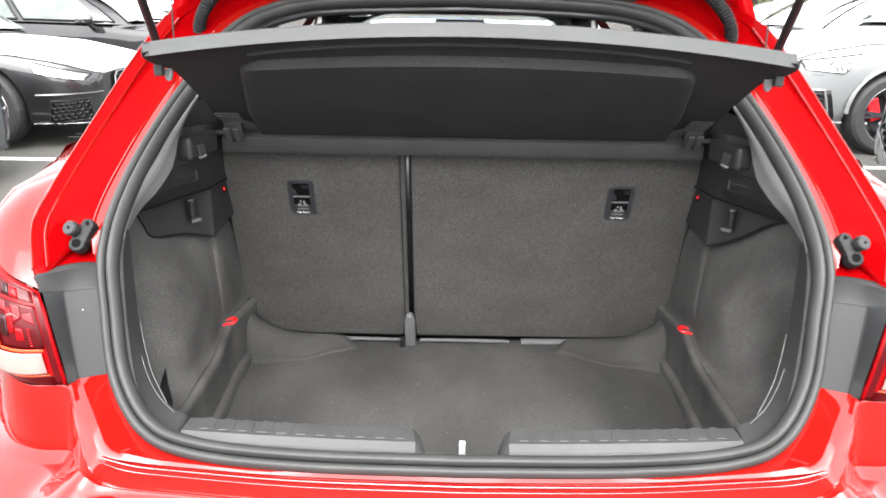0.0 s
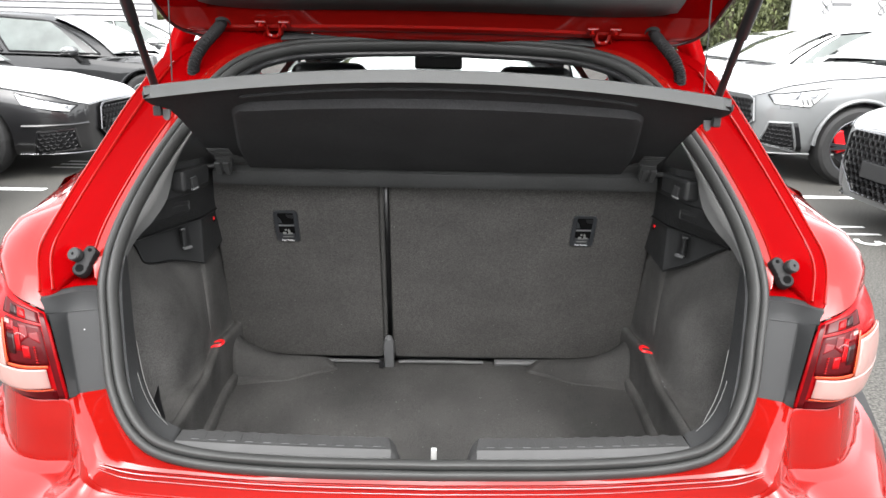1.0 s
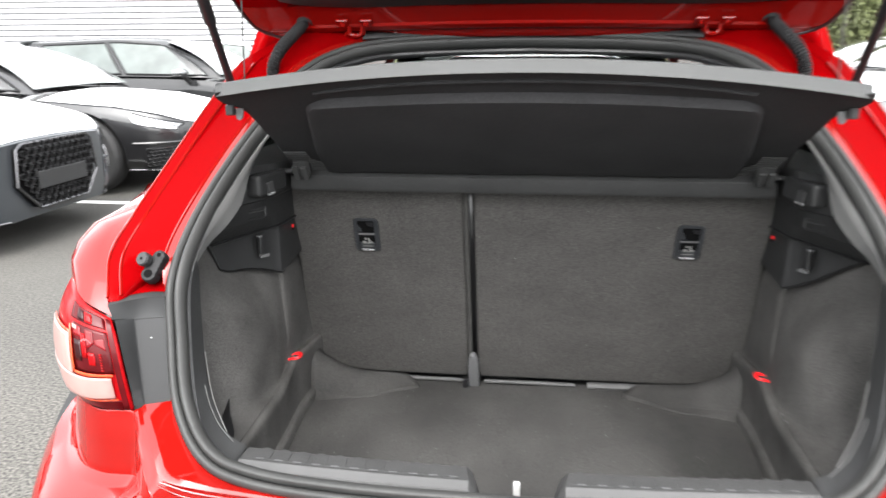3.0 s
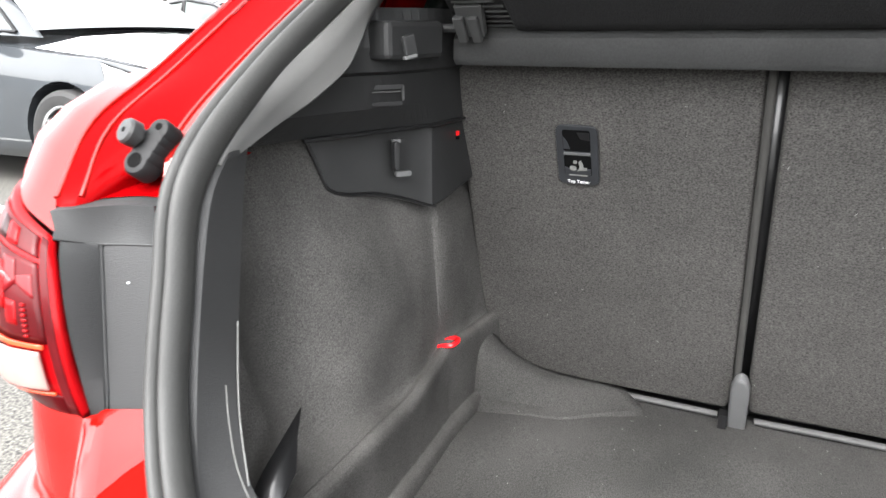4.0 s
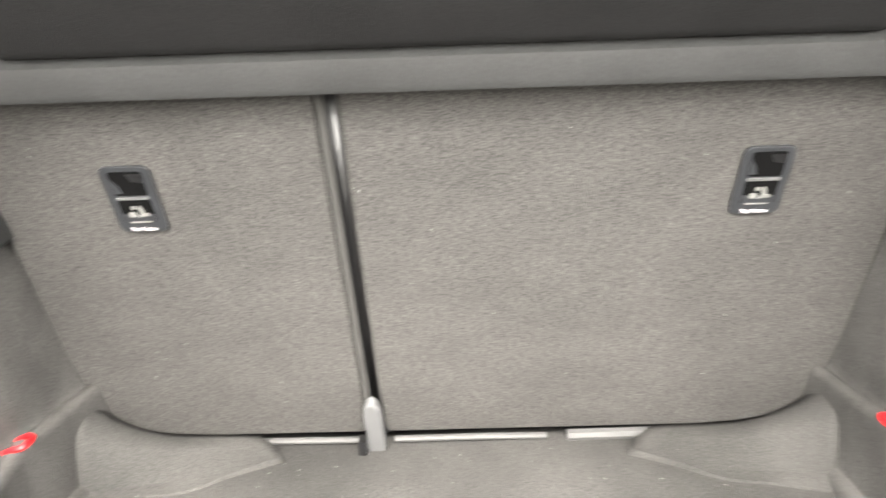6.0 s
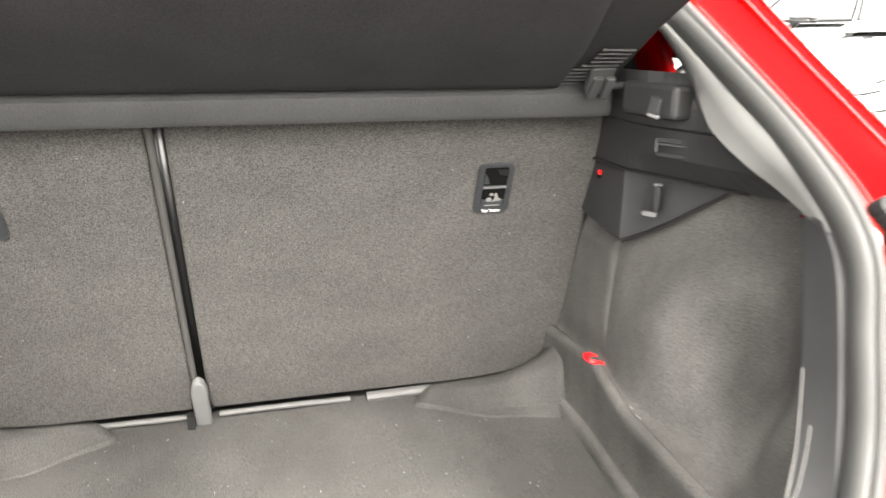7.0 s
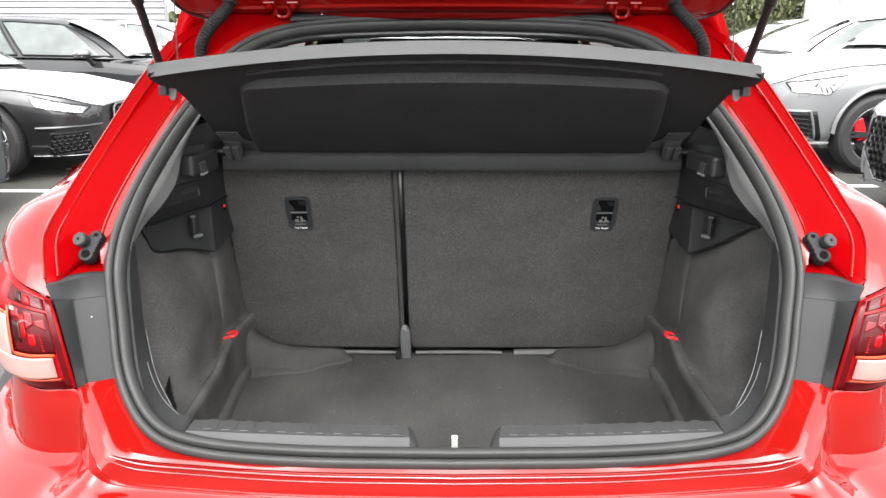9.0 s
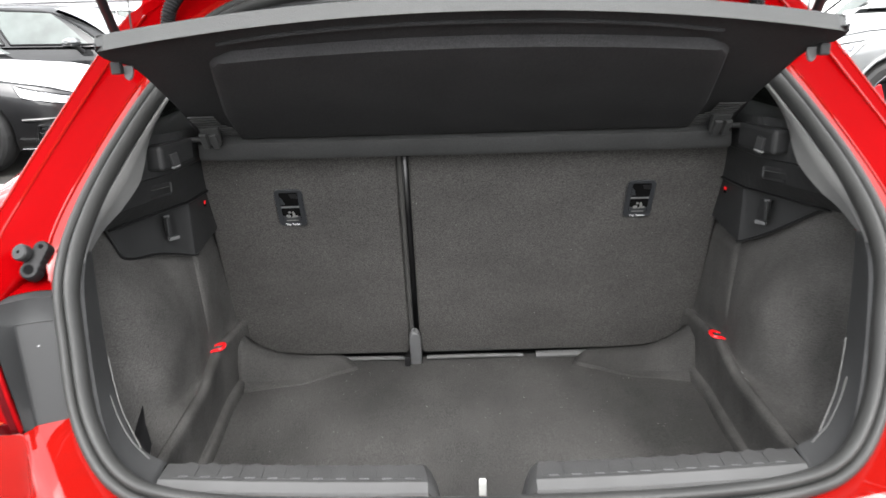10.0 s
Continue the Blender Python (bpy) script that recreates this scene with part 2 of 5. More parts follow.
def rounded(w, h, r, n=4):
    out = []
    for cx, cy, a in ((w / 2 - r, h / 2 - r, 0), (-w / 2 + r, h / 2 - r, 90), (-w / 2 + r, -h / 2 + r, 180), (w / 2 - r, -h / 2 + r, 270)):
        for k in range(n + 1):
            t = radians(a + 90 * k / n)
            out.append((cx + r * math.cos(t), cy + r * math.sin(t)))
    return out


def lathe(name, profile, material, parent=None, label="", n=32, m=None):
    """Turned about y: profile of (radius, y)."""
    rows = []
    for k in range(n + 1):
        a = 2 * math.pi * k / n
        row = [Vector((r * math.cos(a), y, r * math.sin(a))) for r, y in profile]
        rows.append([m @ v for v in row] if m is not None else row)
    return grid(name, rows, material, parent, label)


def mir(points, s):
    return [Vector((s * p[0], p[1], p[2])) for p in points]


# ---- ground ----
ground = grid("ground", [[(x, y, 0) for x in (-400, -30, -8, 0, 8, 30, 400)] for y in (-400, -30, -5, 0, 5, 30, 400)], ASPHALT, smooth=False, flip=False)
tagged(ground, "worn grey asphalt of a car park", "ground", kind="structure")


def stripe(name, x0, x1, y0, y1):
    ob = grid(name, [[(x0, y0, 0.004), (x1, y0, 0.004)], [(x0, y1, 0.004), (x1, y1, 0.004)]], LINE, smooth=False)
    return tagged(ob, "white painted parking bay line on asphalt", "road marking", "bay lines", "structure")


for yy in (2.40, 4.80, 7.20, 9.60, 12.0):
    stripe("bay_line", -8.2, -3.07, yy - 0.05, yy + 0.05)
for yy in (0.25, 2.65, 5.05, 7.45, 9.85):
    stripe("bay_line", 3.10, 8.2, yy - 0.05, yy + 0.05)

for body, m in (("113", pose(2.80, 4.16, .004, 0, 0, -90)),):
    tx = bpy.data.curves.new("bay_number", "FONT")
    tx.body, tx.size, tx.extrude = body, .40, .0005
    to = new("bay_number", tx)
    to.matrix_world = m
    to.data.materials.append(LINE)
    tagged(to, "white bay number painted on the asphalt", "road marking", kind="structure")
for yy in (5.76, 5.92, 6.08):
    stripe("bay_mark", -3.50, -3.22, yy - .03, yy + .03)

# ---- the red hatchback ----
car = new("red_hatchback")
tagged(car, "glossy red hatchback with its tailgate open, parked on asphalt", "car")

# opening: the seal's outer edge, right half, from the sill's middle to the roof's middle
SEAL = [(0, .100, .622), (.22, .106, .622), (.37, .122, .627), (.45, .15, .645), (.503, .195, .70), (.523, .235, .79), (.533, .275, .875), (.533, .37, .950),
        (.513, .495, 1.033), (.475, .588, 1.108), (.43, .67, 1.175), (.36, .745, 1.215), (.24, .81, 1.234), (0, .85, 1.242)]
half = cr(SEAL, 6)
loop = half + [Vector((-p.x, p.y, p.z)) for p in half[-2:0:-1]]
MID = Vector((0, 0.45, 0.92))


def seal_frames():
    out, n = [], len(loop)
    for i, p in enumerate(loop):
        d = (loop[(i + 1) % n] - loop[i - 1]).normalized()
        inward = MID - p
        inward = (inward - d * inward.dot(d)).normalized()
        plane_n = Vector((0, -0.79, 0.61))
        inward = (inward - plane_n * inward.dot(plane_n)).normalized()
        outn = plane_n
        out.append((p, inward, outn))
    return out


FR = seal_frames()
PROFILE = [(0.000, -0.012), (-0.001, 0.002), (0.004, 0.010), (0.010, 0.012), (0.015, 0.008), (0.0165, 0.002), (0.018, 0.008), (0.024, 0.014), (0.031, 0.011),
           (0.035, 0.003), (0.034, -0.008), (0.030, -0.014)]
PROFILE = [(q.x, q.y) for q in cr([(u, v, 0) for u, v in PROFILE], 4)]
rows = [[p + .84 * u * a + v * b for u, v in PROFILE] for p, a, b in FR]
tube("headliner_edge", [p + a * .038 - b * .006 for p, a, b in FR if p.z > 1.14], .007, BLACK, car, "black headliner edge", sides=10)
grid("tailgate_seal", rows + [rows[0]], RUBBER, car, "grey-black rubber seal round the boot opening", wrap=True)

# ---- lower jamb and bumper ----
# rails of the right half, from the sill's middle out to the corner and up (jamb) or round the side (bumper)
JAMB_S = [(0, 0.1, 0.622), (0.22, 0.106, 0.622), (0.37, 0.122, 0.627), (0.42, 0.136, 0.634), (0.45, 0.15, 0.645), (0.478, 0.171, 0.67), (0.501, 0.195, 0.692), (0.511, 0.213, 0.7055)]
JAMB_F = [(0.0, 0.098, 0.619), (0.22, 0.104, 0.619), (0.3727, 0.1108, 0.6276), (0.4307, 0.112, 0.6351), (0.4773, 0.1148, 0.6483), (0.4986, 0.1359, 0.6694), (0.5275, 0.1695, 0.6885), (0.5485, 0.1955, 0.7055)]
JAMB_B = [(0.0, 0.0965, 0.6165), (0.22, 0.1025, 0.6165), (0.3747, 0.1068, 0.6246), (0.4367, 0.1065, 0.6311), (0.4822, 0.1059, 0.6424), (0.5036, 0.127, 0.6625), (0.5325, 0.1635, 0.6835), (0.552, 0.1935, 0.7035)]
EDGE_R = [(0, 0.091, 0.5805), (0.22, 0.096, 0.5805), (0.396, 0.104, 0.588), (0.474, 0.1035, 0.5985), (0.4967, 0.0979, 0.6221), (0.5097, 0.1119, 0.635), (0.5378, 0.1511, 0.6673), (0.562, 0.186, 0.699)]


def both(name, rails, material, parent, label="", n=5, flip=False, **kw):
    """A sheet across rails, for the two sides of the car in one mesh, joined at the middle."""
    rows = []
    for r in rails:
        c = cr(r, n)
        rows.append([Vector((-p.x, p.y, p.z)) for p in c[:0:-1]] + c)
    return grid(name, rows, material, parent, label, flip=flip, **kw)


def mixed(a, b, f, dy=0.0, dz=0.0):
    return [tuple(p[i] + f * (q[i] - p[i]) + (0, dy, dz)[i] for i in range(3)) for p, q in zip(a, b)]


both("loading_jamb", [JAMB_S, mixed(JAMB_S, JAMB_F, .5), mixed(JAMB_S, JAMB_F, .94), JAMB_F, JAMB_B], RED, car, "red painted jamb beside the boot opening")
both("jamb_step", [JAMB_B, mixed(JAMB_B, EDGE_R, .06, .003, -.002), mixed(JAMB_B, EDGE_R, .5), mixed(JAMB_B, EDGE_R, .93, .001), EDGE_R], RED, car, "glossy red step of the loading edge")
for f, r in ((.17, .0016), (.40, .0010)):
    c = cr(mixed(JAMB_B, EDGE_R, f, -.0008, .0004)[:5], 6)
    tube("jamb_seam", [Vector((-p.x, p.y, p.z)) for p in c[:0:-1]] + c, r, RED, car, "glossy folded seam of the loading edge", sides=6)
# the bumper: its top edge runs on below the lamp, its shelf breaks off along a second crease
T0 = EDGE_R + [(.616, .190, .697), (.667, .224, .699), (.722, .307, .703), (.77, .427, .711), (.825, .72, .72)]
T1 = [(0, 0.088, 0.577), (0.22, 0.093, 0.577), (0.397, 0.1, 0.585), (0.479, 0.099, 0.595), (0.506, 0.098, 0.612), (0.521, 0.111, 0.616), (0.546, 0.146, 0.607), (0.568, 0.176, 0.598), (0.622, 0.184, 0.594), (0.68, 0.216, 0.591), (0.744, 0.3, 0.592), (0.8, 0.422, 0.6), (0.842, 0.72, 0.61)]
T2 = [(0, 0.08, 0.5725), (0.22, 0.085, 0.5725), (0.4, 0.092, 0.58), (0.481, 0.09, 0.59), (0.51, 0.09, 0.604), (0.527, 0.101, 0.606), (0.553, 0.134, 0.596), (0.575, 0.165, 0.587), (0.628, 0.174, 0.583), (0.687, 0.207, 0.581), (0.752, 0.293, 0.583), (0.807, 0.418, 0.592), (0.846, 0.72, 0.602)]
T3 = [(0, -.010, .545), (.22, -.005, .545), (.42, .010, .550), (.512, .020, .552), (.546, .030, .553), (.566, .042, .553), (.592, .062, .552), (.622, .080, .550), (.672, .106, .548), (.722, .150, .548), (.785, .262, .552), (.832, .402, .566), (.856, .72, .585)]
T4 = [(x, y - .040, z - .055) for x, y, z in T3]
T5 = [(x * 1.01, y - .052, .40) for x, y, z in T3]
T6 = [(x, y - .005, .28) for x, y, z in T3]
T7 = [(x * .95, y + .12, .22) for x, y, z in T3]
both("rear_bumper", [T0, mixed(T0, T1, .04, -.0015), mixed(T0, T1, .5, -.002), mixed(T0, T1, .95), T1, T2, mixed(T2, T3, .08, -.001, .001), mixed(T2, T3, .5, -.004, .008), T3, T4, T5, T6, T7], RED, car, "glossy red rear bumper", n=4)

# ---- pillars: the channel between seal and outer skin ----
PIL = [((.528, .284, .853), (.598, .236, .848)), ((.529, .282, .868), (.604, .225, .860)), ((.534, .30, .90), (.630, .288, .910)), ((.533, .37, .950), (.634, .372, .952)), ((.513, .495, 1.033), (.614, .505, 1.042)),
       ((.475, .588, 1.108), (.590, .602, 1.118)), ((.43, .67, 1.175), (.556, .688, 1.190)), ((.36, .745, 1.215), (.470, .778, 1.240)), ((.24, .81, 1.234), (.31, .845, 1.262)), ((0, .85, 1.242), (0, .885, 1.270))]
STEP = [(0.0, 0.0), (.07, -.005), (.12, -.005), (.16, .006), (.21, .020), (.30, .027), (.5, .029), (.66, .025), (.73, .012), (.78, .001), (.82, -.004), (.88, -.005), (.93, -.004), (.97, -.002), (1.0, 0.0)]
rails = []
for f, dy in STEP:
    rails.append([(a[0] + f * (b[0] - a[0]), a[1] + f * (b[1] - a[1]) + dy, a[2] + f * (b[2] - a[2]) + dy * 0.6) for a, b in PIL[::-1]])
both("tailgate_frame", rails[3:11], RED_SHADED, car, "red painted channel of the rear pillars and roof edge", n=6)
both("frame_flange", rails[:4], RED, car, "glossy red flange beside the seal", n=6)
both("frame_edge", rails[10:], RED_SHADED, car, "red outer edge of the pillars", n=6)

for s in (1, -1):
    # thin beads added to draw the bright highlight lines of the folds
    for f, dy, r in ((.150, .000, .0024), (.790, -.0025, .0024), (.995, 0, .0026)):
        line = [(a[0] + f * (b[0] - a[0]), a[1] + f * (b[1] - a[1]) + dy, a[2] + f * (b[2] - a[2]) + dy * 0.6) for a, b in PIL[1:7]]
        tube("frame_bead", mir(cr(line, 6), s), r, RED, car, "glossy red bead added for a fold's highlight line", sides=8)

# outer skin: sides and roof, from the rear edge forward
EDGE = [p[1] for p in PIL]


def width(z):
    return lerp([.2, .3, .5, .7, .82, .90, .97, 1.05, 1.18, 1.27, 1.33, 1.36], [.80, .84, .868, .872, .865, .84, .77, .71, .62, .55, .46, .40], z)


def skin_at(e, y):
    t = min(1.0, y / 0.95)
    w = width(e[2] + .03 * t)
    rise = lerp([.95, 1.05, 1.15, 1.25], [.055, .045, .015, .010], e[2])
    return Vector((e[0] + (w - e[0]) * (1 - (1 - t) ** 2.2), e[1] + y, e[2] + rise * t * (2 - t)))


def skin_rows(s):
    rows = []
    for k, e in enumerate(cr(EDGE[3:8], 3)):
        row = []
        for y in (0.0, .04, .10, .22, .40, .65, .95, 1.3, 1.7, 2.05):
            p = skin_at(e, y)
            row.append(Vector((s * p.x, p.y, p.z)))
        rows.append(row)
    return rows


for s in (1, -1):
    grid("quarter_skin", skin_rows(s), RED, car, "glossy red rear quarter panel", flip=s < 0)
    # shoulder over the lamp, and the side below it
    A = [(.604, .224, .858), (.620, .256, .885), (.631, .290, .912), (.634, .335, .935), (.634, .372, .952)]
    B = [(.638, .232, .870), (.656, .262, .897), (.668, .300, .921), (.672, .350, .942), (.670, .40, .958)]
    C = [(.674, .254, .876), (.694, .286, .899), (.708, .330, .917), (.716, .39, .932), (.718, .45, .945)]
    D = [(.728, .335, .870), (.742, .37, .886), (.752, .42, .899), (.760, .49, .912), (.762, .56, .926)]
    E_ = [(.782, .46, .862), (.79, .49, .874), (.798, .53, .885), (.803, .59, .897), (.805, .66, .91)]
    G_ = [(.835, .72, .850), (.838, .74, .86), (.838, .76, .87), (.835, .79, .89), (.828, .82, .91)]
    under = [(.591, .211, .836), (.634, .218, .855), (.668, .249, .867)] + [(p[0], p[1] + .010, p[2] - .016) for p in (D[0], E_[0], G_[0])]
    meet = [skin_at(EDGE[3], y) - Vector((0, 0, .002)) for y in (0, .035, .09, .20, .32, .48)]
    grid("shoulder", [cr(mir(c, s), 4) for c in [under, *zip(A[:4], B[:4], C[:4], D[:4], E_[:4], G_[:4]), meet]], RED, car, "glossy red shoulder above the tail lamp", flip=s < 0)
    D = [(.770, .43, .862), (.80, .52, .858), (.840, .72, .85)]
    G = [(.785, .43, .71), (.81, .55, .715), (.850, .72, .715)]
    grid("side_skin", [mir(cr(r, 3), s) for r in (D, G)], RED, car, flip=s > 0)

# ---- black panels beside the lamps ----
for s in (1, -1):
    top = [(.529, .266, .858), (.555, .264, .858), (.578, .252, .857), (.599, .232, .856)]
    grid("frame_foot", [mir(cr(r, 4), s) for r in ([(.524, .36, .880), (.555, .36, .882), (.578, .35, .882), (.606, .33, .875)], [(.529, .264, .8585), (.555, .262, .8585), (.578, .250, .8575), (.601, .230, .8565)])], RED_SHADED, car, "red foot of the pillar channel", flip=s < 0)
    lip = [(.529, .250, .855), (.555, .245, .855), (.577, .231, .854), (.598, .213, .853)]
    dish = [(.529, .2498, .838), (.554, .2452, .838), (.574, .2350, .838), (.5925, .2105, .841)]
    foot = [(.527, .248, .825), (.5495, .241, .825), (.572, .2325, .825), (.5895, .206, .834)]
    panel = grid("lamp_side_panel", [mir(cr(r, 4), s) for r in (top, lip, dish, foot)], PANELM, car, "dark grey plastic panel between seal and tail lamp", flip=s > 0)
    on = lambda a, b: [tuple(a[i] + f * (b[i] - a[i]) for i in range(3)) for f in (0, .15, .42, .78, 1)]
    rib, near = on((.572, .234, .825), (.5525, .202, .701)), on((.527, .248, .825), (.509, .211, .702))
    rim_ = [(.589, .212, .835), (.580, .201, .815), (.570, .192, .774), (.565, .192, .728), (.566, .196, .695)]
    tube("panel_step", mir(cr([(x, y - .0005, z) for x, y, z in foot], 4), s), .0009, PANELM, panel, "raised step across the panel", sides=6)
    tube("panel_rib", mir(cr([(x, y - .0012, z) for x, y, z in rib], 5), s), .0011, PANELM, panel, "raised rib of the panel", sides=6)
    grid("panel_face", [mir(cr(r, 5), s) for r in (near, rib)], PANELM, panel, flip=s < 0)
    grid("panel_facet", [mir(cr(r, 5), s) for r in ([(x, y - .0015, z) for x, y, z in rib], [(x, y - .004, z) for x, y, z in rib], rim_)], PANELM, panel, flip=s < 0)

# a pale fleck of dirt on one panel
bm = bmesh.new()
bmesh.ops.create_icosphere(bm, subdivisions=1, radius=.0011)
bmesh.ops.transform(bm, matrix=Matrix.Translation((-.5465, .2312, .797)) @ Matrix.Diagonal((1.2, .6, .8, 1)), verts=bm.verts)
part("dirt_fleck", bm, PWHITE, car, "pale fleck of dirt on the panel", smooth=True)

# ---- tail lamps ----
for s in (1, -1):
    IN = [(.590, .206, .835), (.580, .193, .815), (.570, .183, .774), (.565, .183, .728), (.566, .190, .695)]
    OUT1 = [(.636, .214, .857), (.628, .193, .828), (.620, .178, .780), (.615, .176, .728), (.616, .190, .699)]
    OUT2 = [(.668, .246, .868), (.676, .224, .835), (.674, .208, .785), (.669, .206, .730), (.667, .220, .702)]
    OUT3 = [(.722, .33, .866), (.732, .305, .83), (.732, .285, .785), (.726, .285, .735), (.720, .305, .702)]
    OUT4 = [(.768, .43, .858), (.776, .42, .82), (.778, .415, .785), (.774, .415, .74), (.770, .425, .710)]
    cols = [cr(c, 5) for c in (IN, OUT1, OUT2, OUT3, OUT4)]
    rr = [cr([c[i] for c in cols], 5) for i in range(len(cols[0]))]
    lamp = grid("tail_lamp", [mir(r, s) for r in rr], LENS, car, "red tail lamp with a pale light guide", thick=0.012, flip=s > 0)

    def patch(name, u0, u1, v0, v1, material, lift, label="", n=10):
        """A strip on the lamp: u across, v downward, in fractions of its lens."""
        out = []
        for a in range(n + 1):
            row = []
            for b in range(n + 1):
                vv = (v0(b / n) if callable(v0) else v0) * (1 - a / n) + (v1(b / n) if callable(v1) else v1) * a / n
                uu = u0 + (u1 - u0) * b / n
                i, j = vv * (len(rr) - 1), uu * (len(rr[0]) - 1)
                i0, j0 = min(int(i), len(rr) - 2), min(int(j), len(rr[0]) - 2)
                fi, fj = i - i0, j - j0
                q = (rr[i0][j0] * (1 - fi) + rr[i0 + 1][j0] * fi) * (1 - fj) + (rr[i0][j0 + 1] * (1 - fi) + rr[i0 + 1][j0 + 1] * fi) * fj
                row.append(Vector((s * (q.x + lift * 0.5), q.y - lift, q.z)))
            out.append(row)
        return grid(name, out, material, lamp, label, thick=0.002, flip=s > 0)

    patch("lamp_strip", .005, .045, .03, .97, LENSD, .0015, "dark red edge of the lamp")
    patch("lamp_band", .05, .36, .05, .21, LENSD, .002, "dark red upper lamp band")
    patch("lamp_chamber", .05, .335, .24, .575, LENSD, .002, "dark red lamp chamber")
    patch("reflector_facet", .255, .330, .255, .335, LENSM, .0030, n=4)
    patch("reflector_facet", .215, .250, .300, .470, LENS, .0034, n=4)
    patch("reflector_facet", .150, .212, .262, lambda q: .36 + .05 * q, LENSM, .0030, n=6)
    patch("reflector_facet", .070, .146, lambda q: .30 + .03 * q, lambda q: .40 - .04 * q, LENSM, .0030, n=6)
    patch("reflector_facet", .158, .208, .43, .52, LENS, .0028, n=4)
    patch("reflector_facet", .262, .325, .36, .50, LENSK, .0030, "near-black reflector pocket", n=4)
    # a glint painted with the pale guide colour
    patch("chamber_glint", .285, .328, .252, .285, GUIDE, .0040, n=4)
    # the arc of pale dots paints reflector glints; the column is red ticks
    for k in range(7):
        v = .345 - .016 * math.sin(k / 6 * math.pi)
        patch("chamber_dot", .165 + k * .012, .172 + k * .012, v, v + .018, LENSG, .0042, n=2)
        patch("chamber_dot", .104, .120, .425 + k * .020, .435 + k * .020, LENS, .0042, n=2)
    patch("reflector_square", .145, .205, .075, .190, LENS, .0032, n=3)
    patch("reflector_square", .215, .275, .075, .190, LENSK, .0030, n=3)
    patch("light_guide", .055, .68, .60, .775, GUIDE, .007, "pale light guide along the lamp's foot")
    patch("light_guide", .355, .68, .33, .61, GUIDE, .006, "pale light guide up the lamp's flank")
    patch("amber_line", .05, .35, .577, .593, AMBER, .0045)
    patch("amber_line", .341, .354, .26, .59, AMBER, .0045)
    patch("amber_line", .355, .66, .312, .328, AMBER, .0045)
    patch("amber_line", .055, .60, .80, .816, AMBER, .0040)
    patch("lamp_foot", .05, .70, .83, .98, LENSD, .0015, "dark red foot of the lamp")


# ---- rubber stops on brackets ----
for s in (1, -1):
    root = new("tailgate_stop")
    root.parent = car
    root["label"] = "black rubber tailgate stop in its bracket"
    zv = Vector((-s * .10, -.82, .56)).normalized()
    xv = Vector((s, 0, 0)) - zv * zv.dot(Vector((s, 0, 0)))
    xv.normalize()
    yv = zv.cross(xv) * s
    at = lambda x, y, z: Vector((s * .556, .278, .893)) + xv * x * 1.05 + yv * y * 1.15 + zv * z * .9
    for x, y, r in ((-.007, .013, .0098), (-.0045, .0075, .0102), (-.002, .002, .0108), (.0005, -.005, .0112), (.003, -.012, .0116)):
        tube("bracket", [at(x, y, -.012), at(x, y, .006), at(x, y, .0085), at(x, y, .0095)], [r, r, r * .88, r * .62], BELLOWS, root, "black bracket", sides=20)
    # black discs on the bracket paint the shade of its holes
    for x, y, r in ((-.0075, .0145, .0032), (.003, -.012, .0066)):
        tube("bolt_hole", [at(x, y, .0080), at(x, y, .0100)], [r, r * .97], DEEP, root, "black disc painting a bolt hole's shade", sides=16)
    d1 = Vector((s * .22, -.80, .50)).normalized()
    b1 = at(.006, .006, .002)
    tube("rubber_buffer", [b1, b1 + d1 * .008, b1 + d1 * .0085, b1 + d1 * .017, b1 + d1 * .0193, b1 + d1 * .0197], [.0072, .0072, .0108, .0108, .0092, .0020], PLAST, root, "black rubber buffer", sides=20)
    tube("buffer_hole", [b1 + d1 * .0190, b1 + d1 * .0200], .0022, DEEP, root, sides=10)

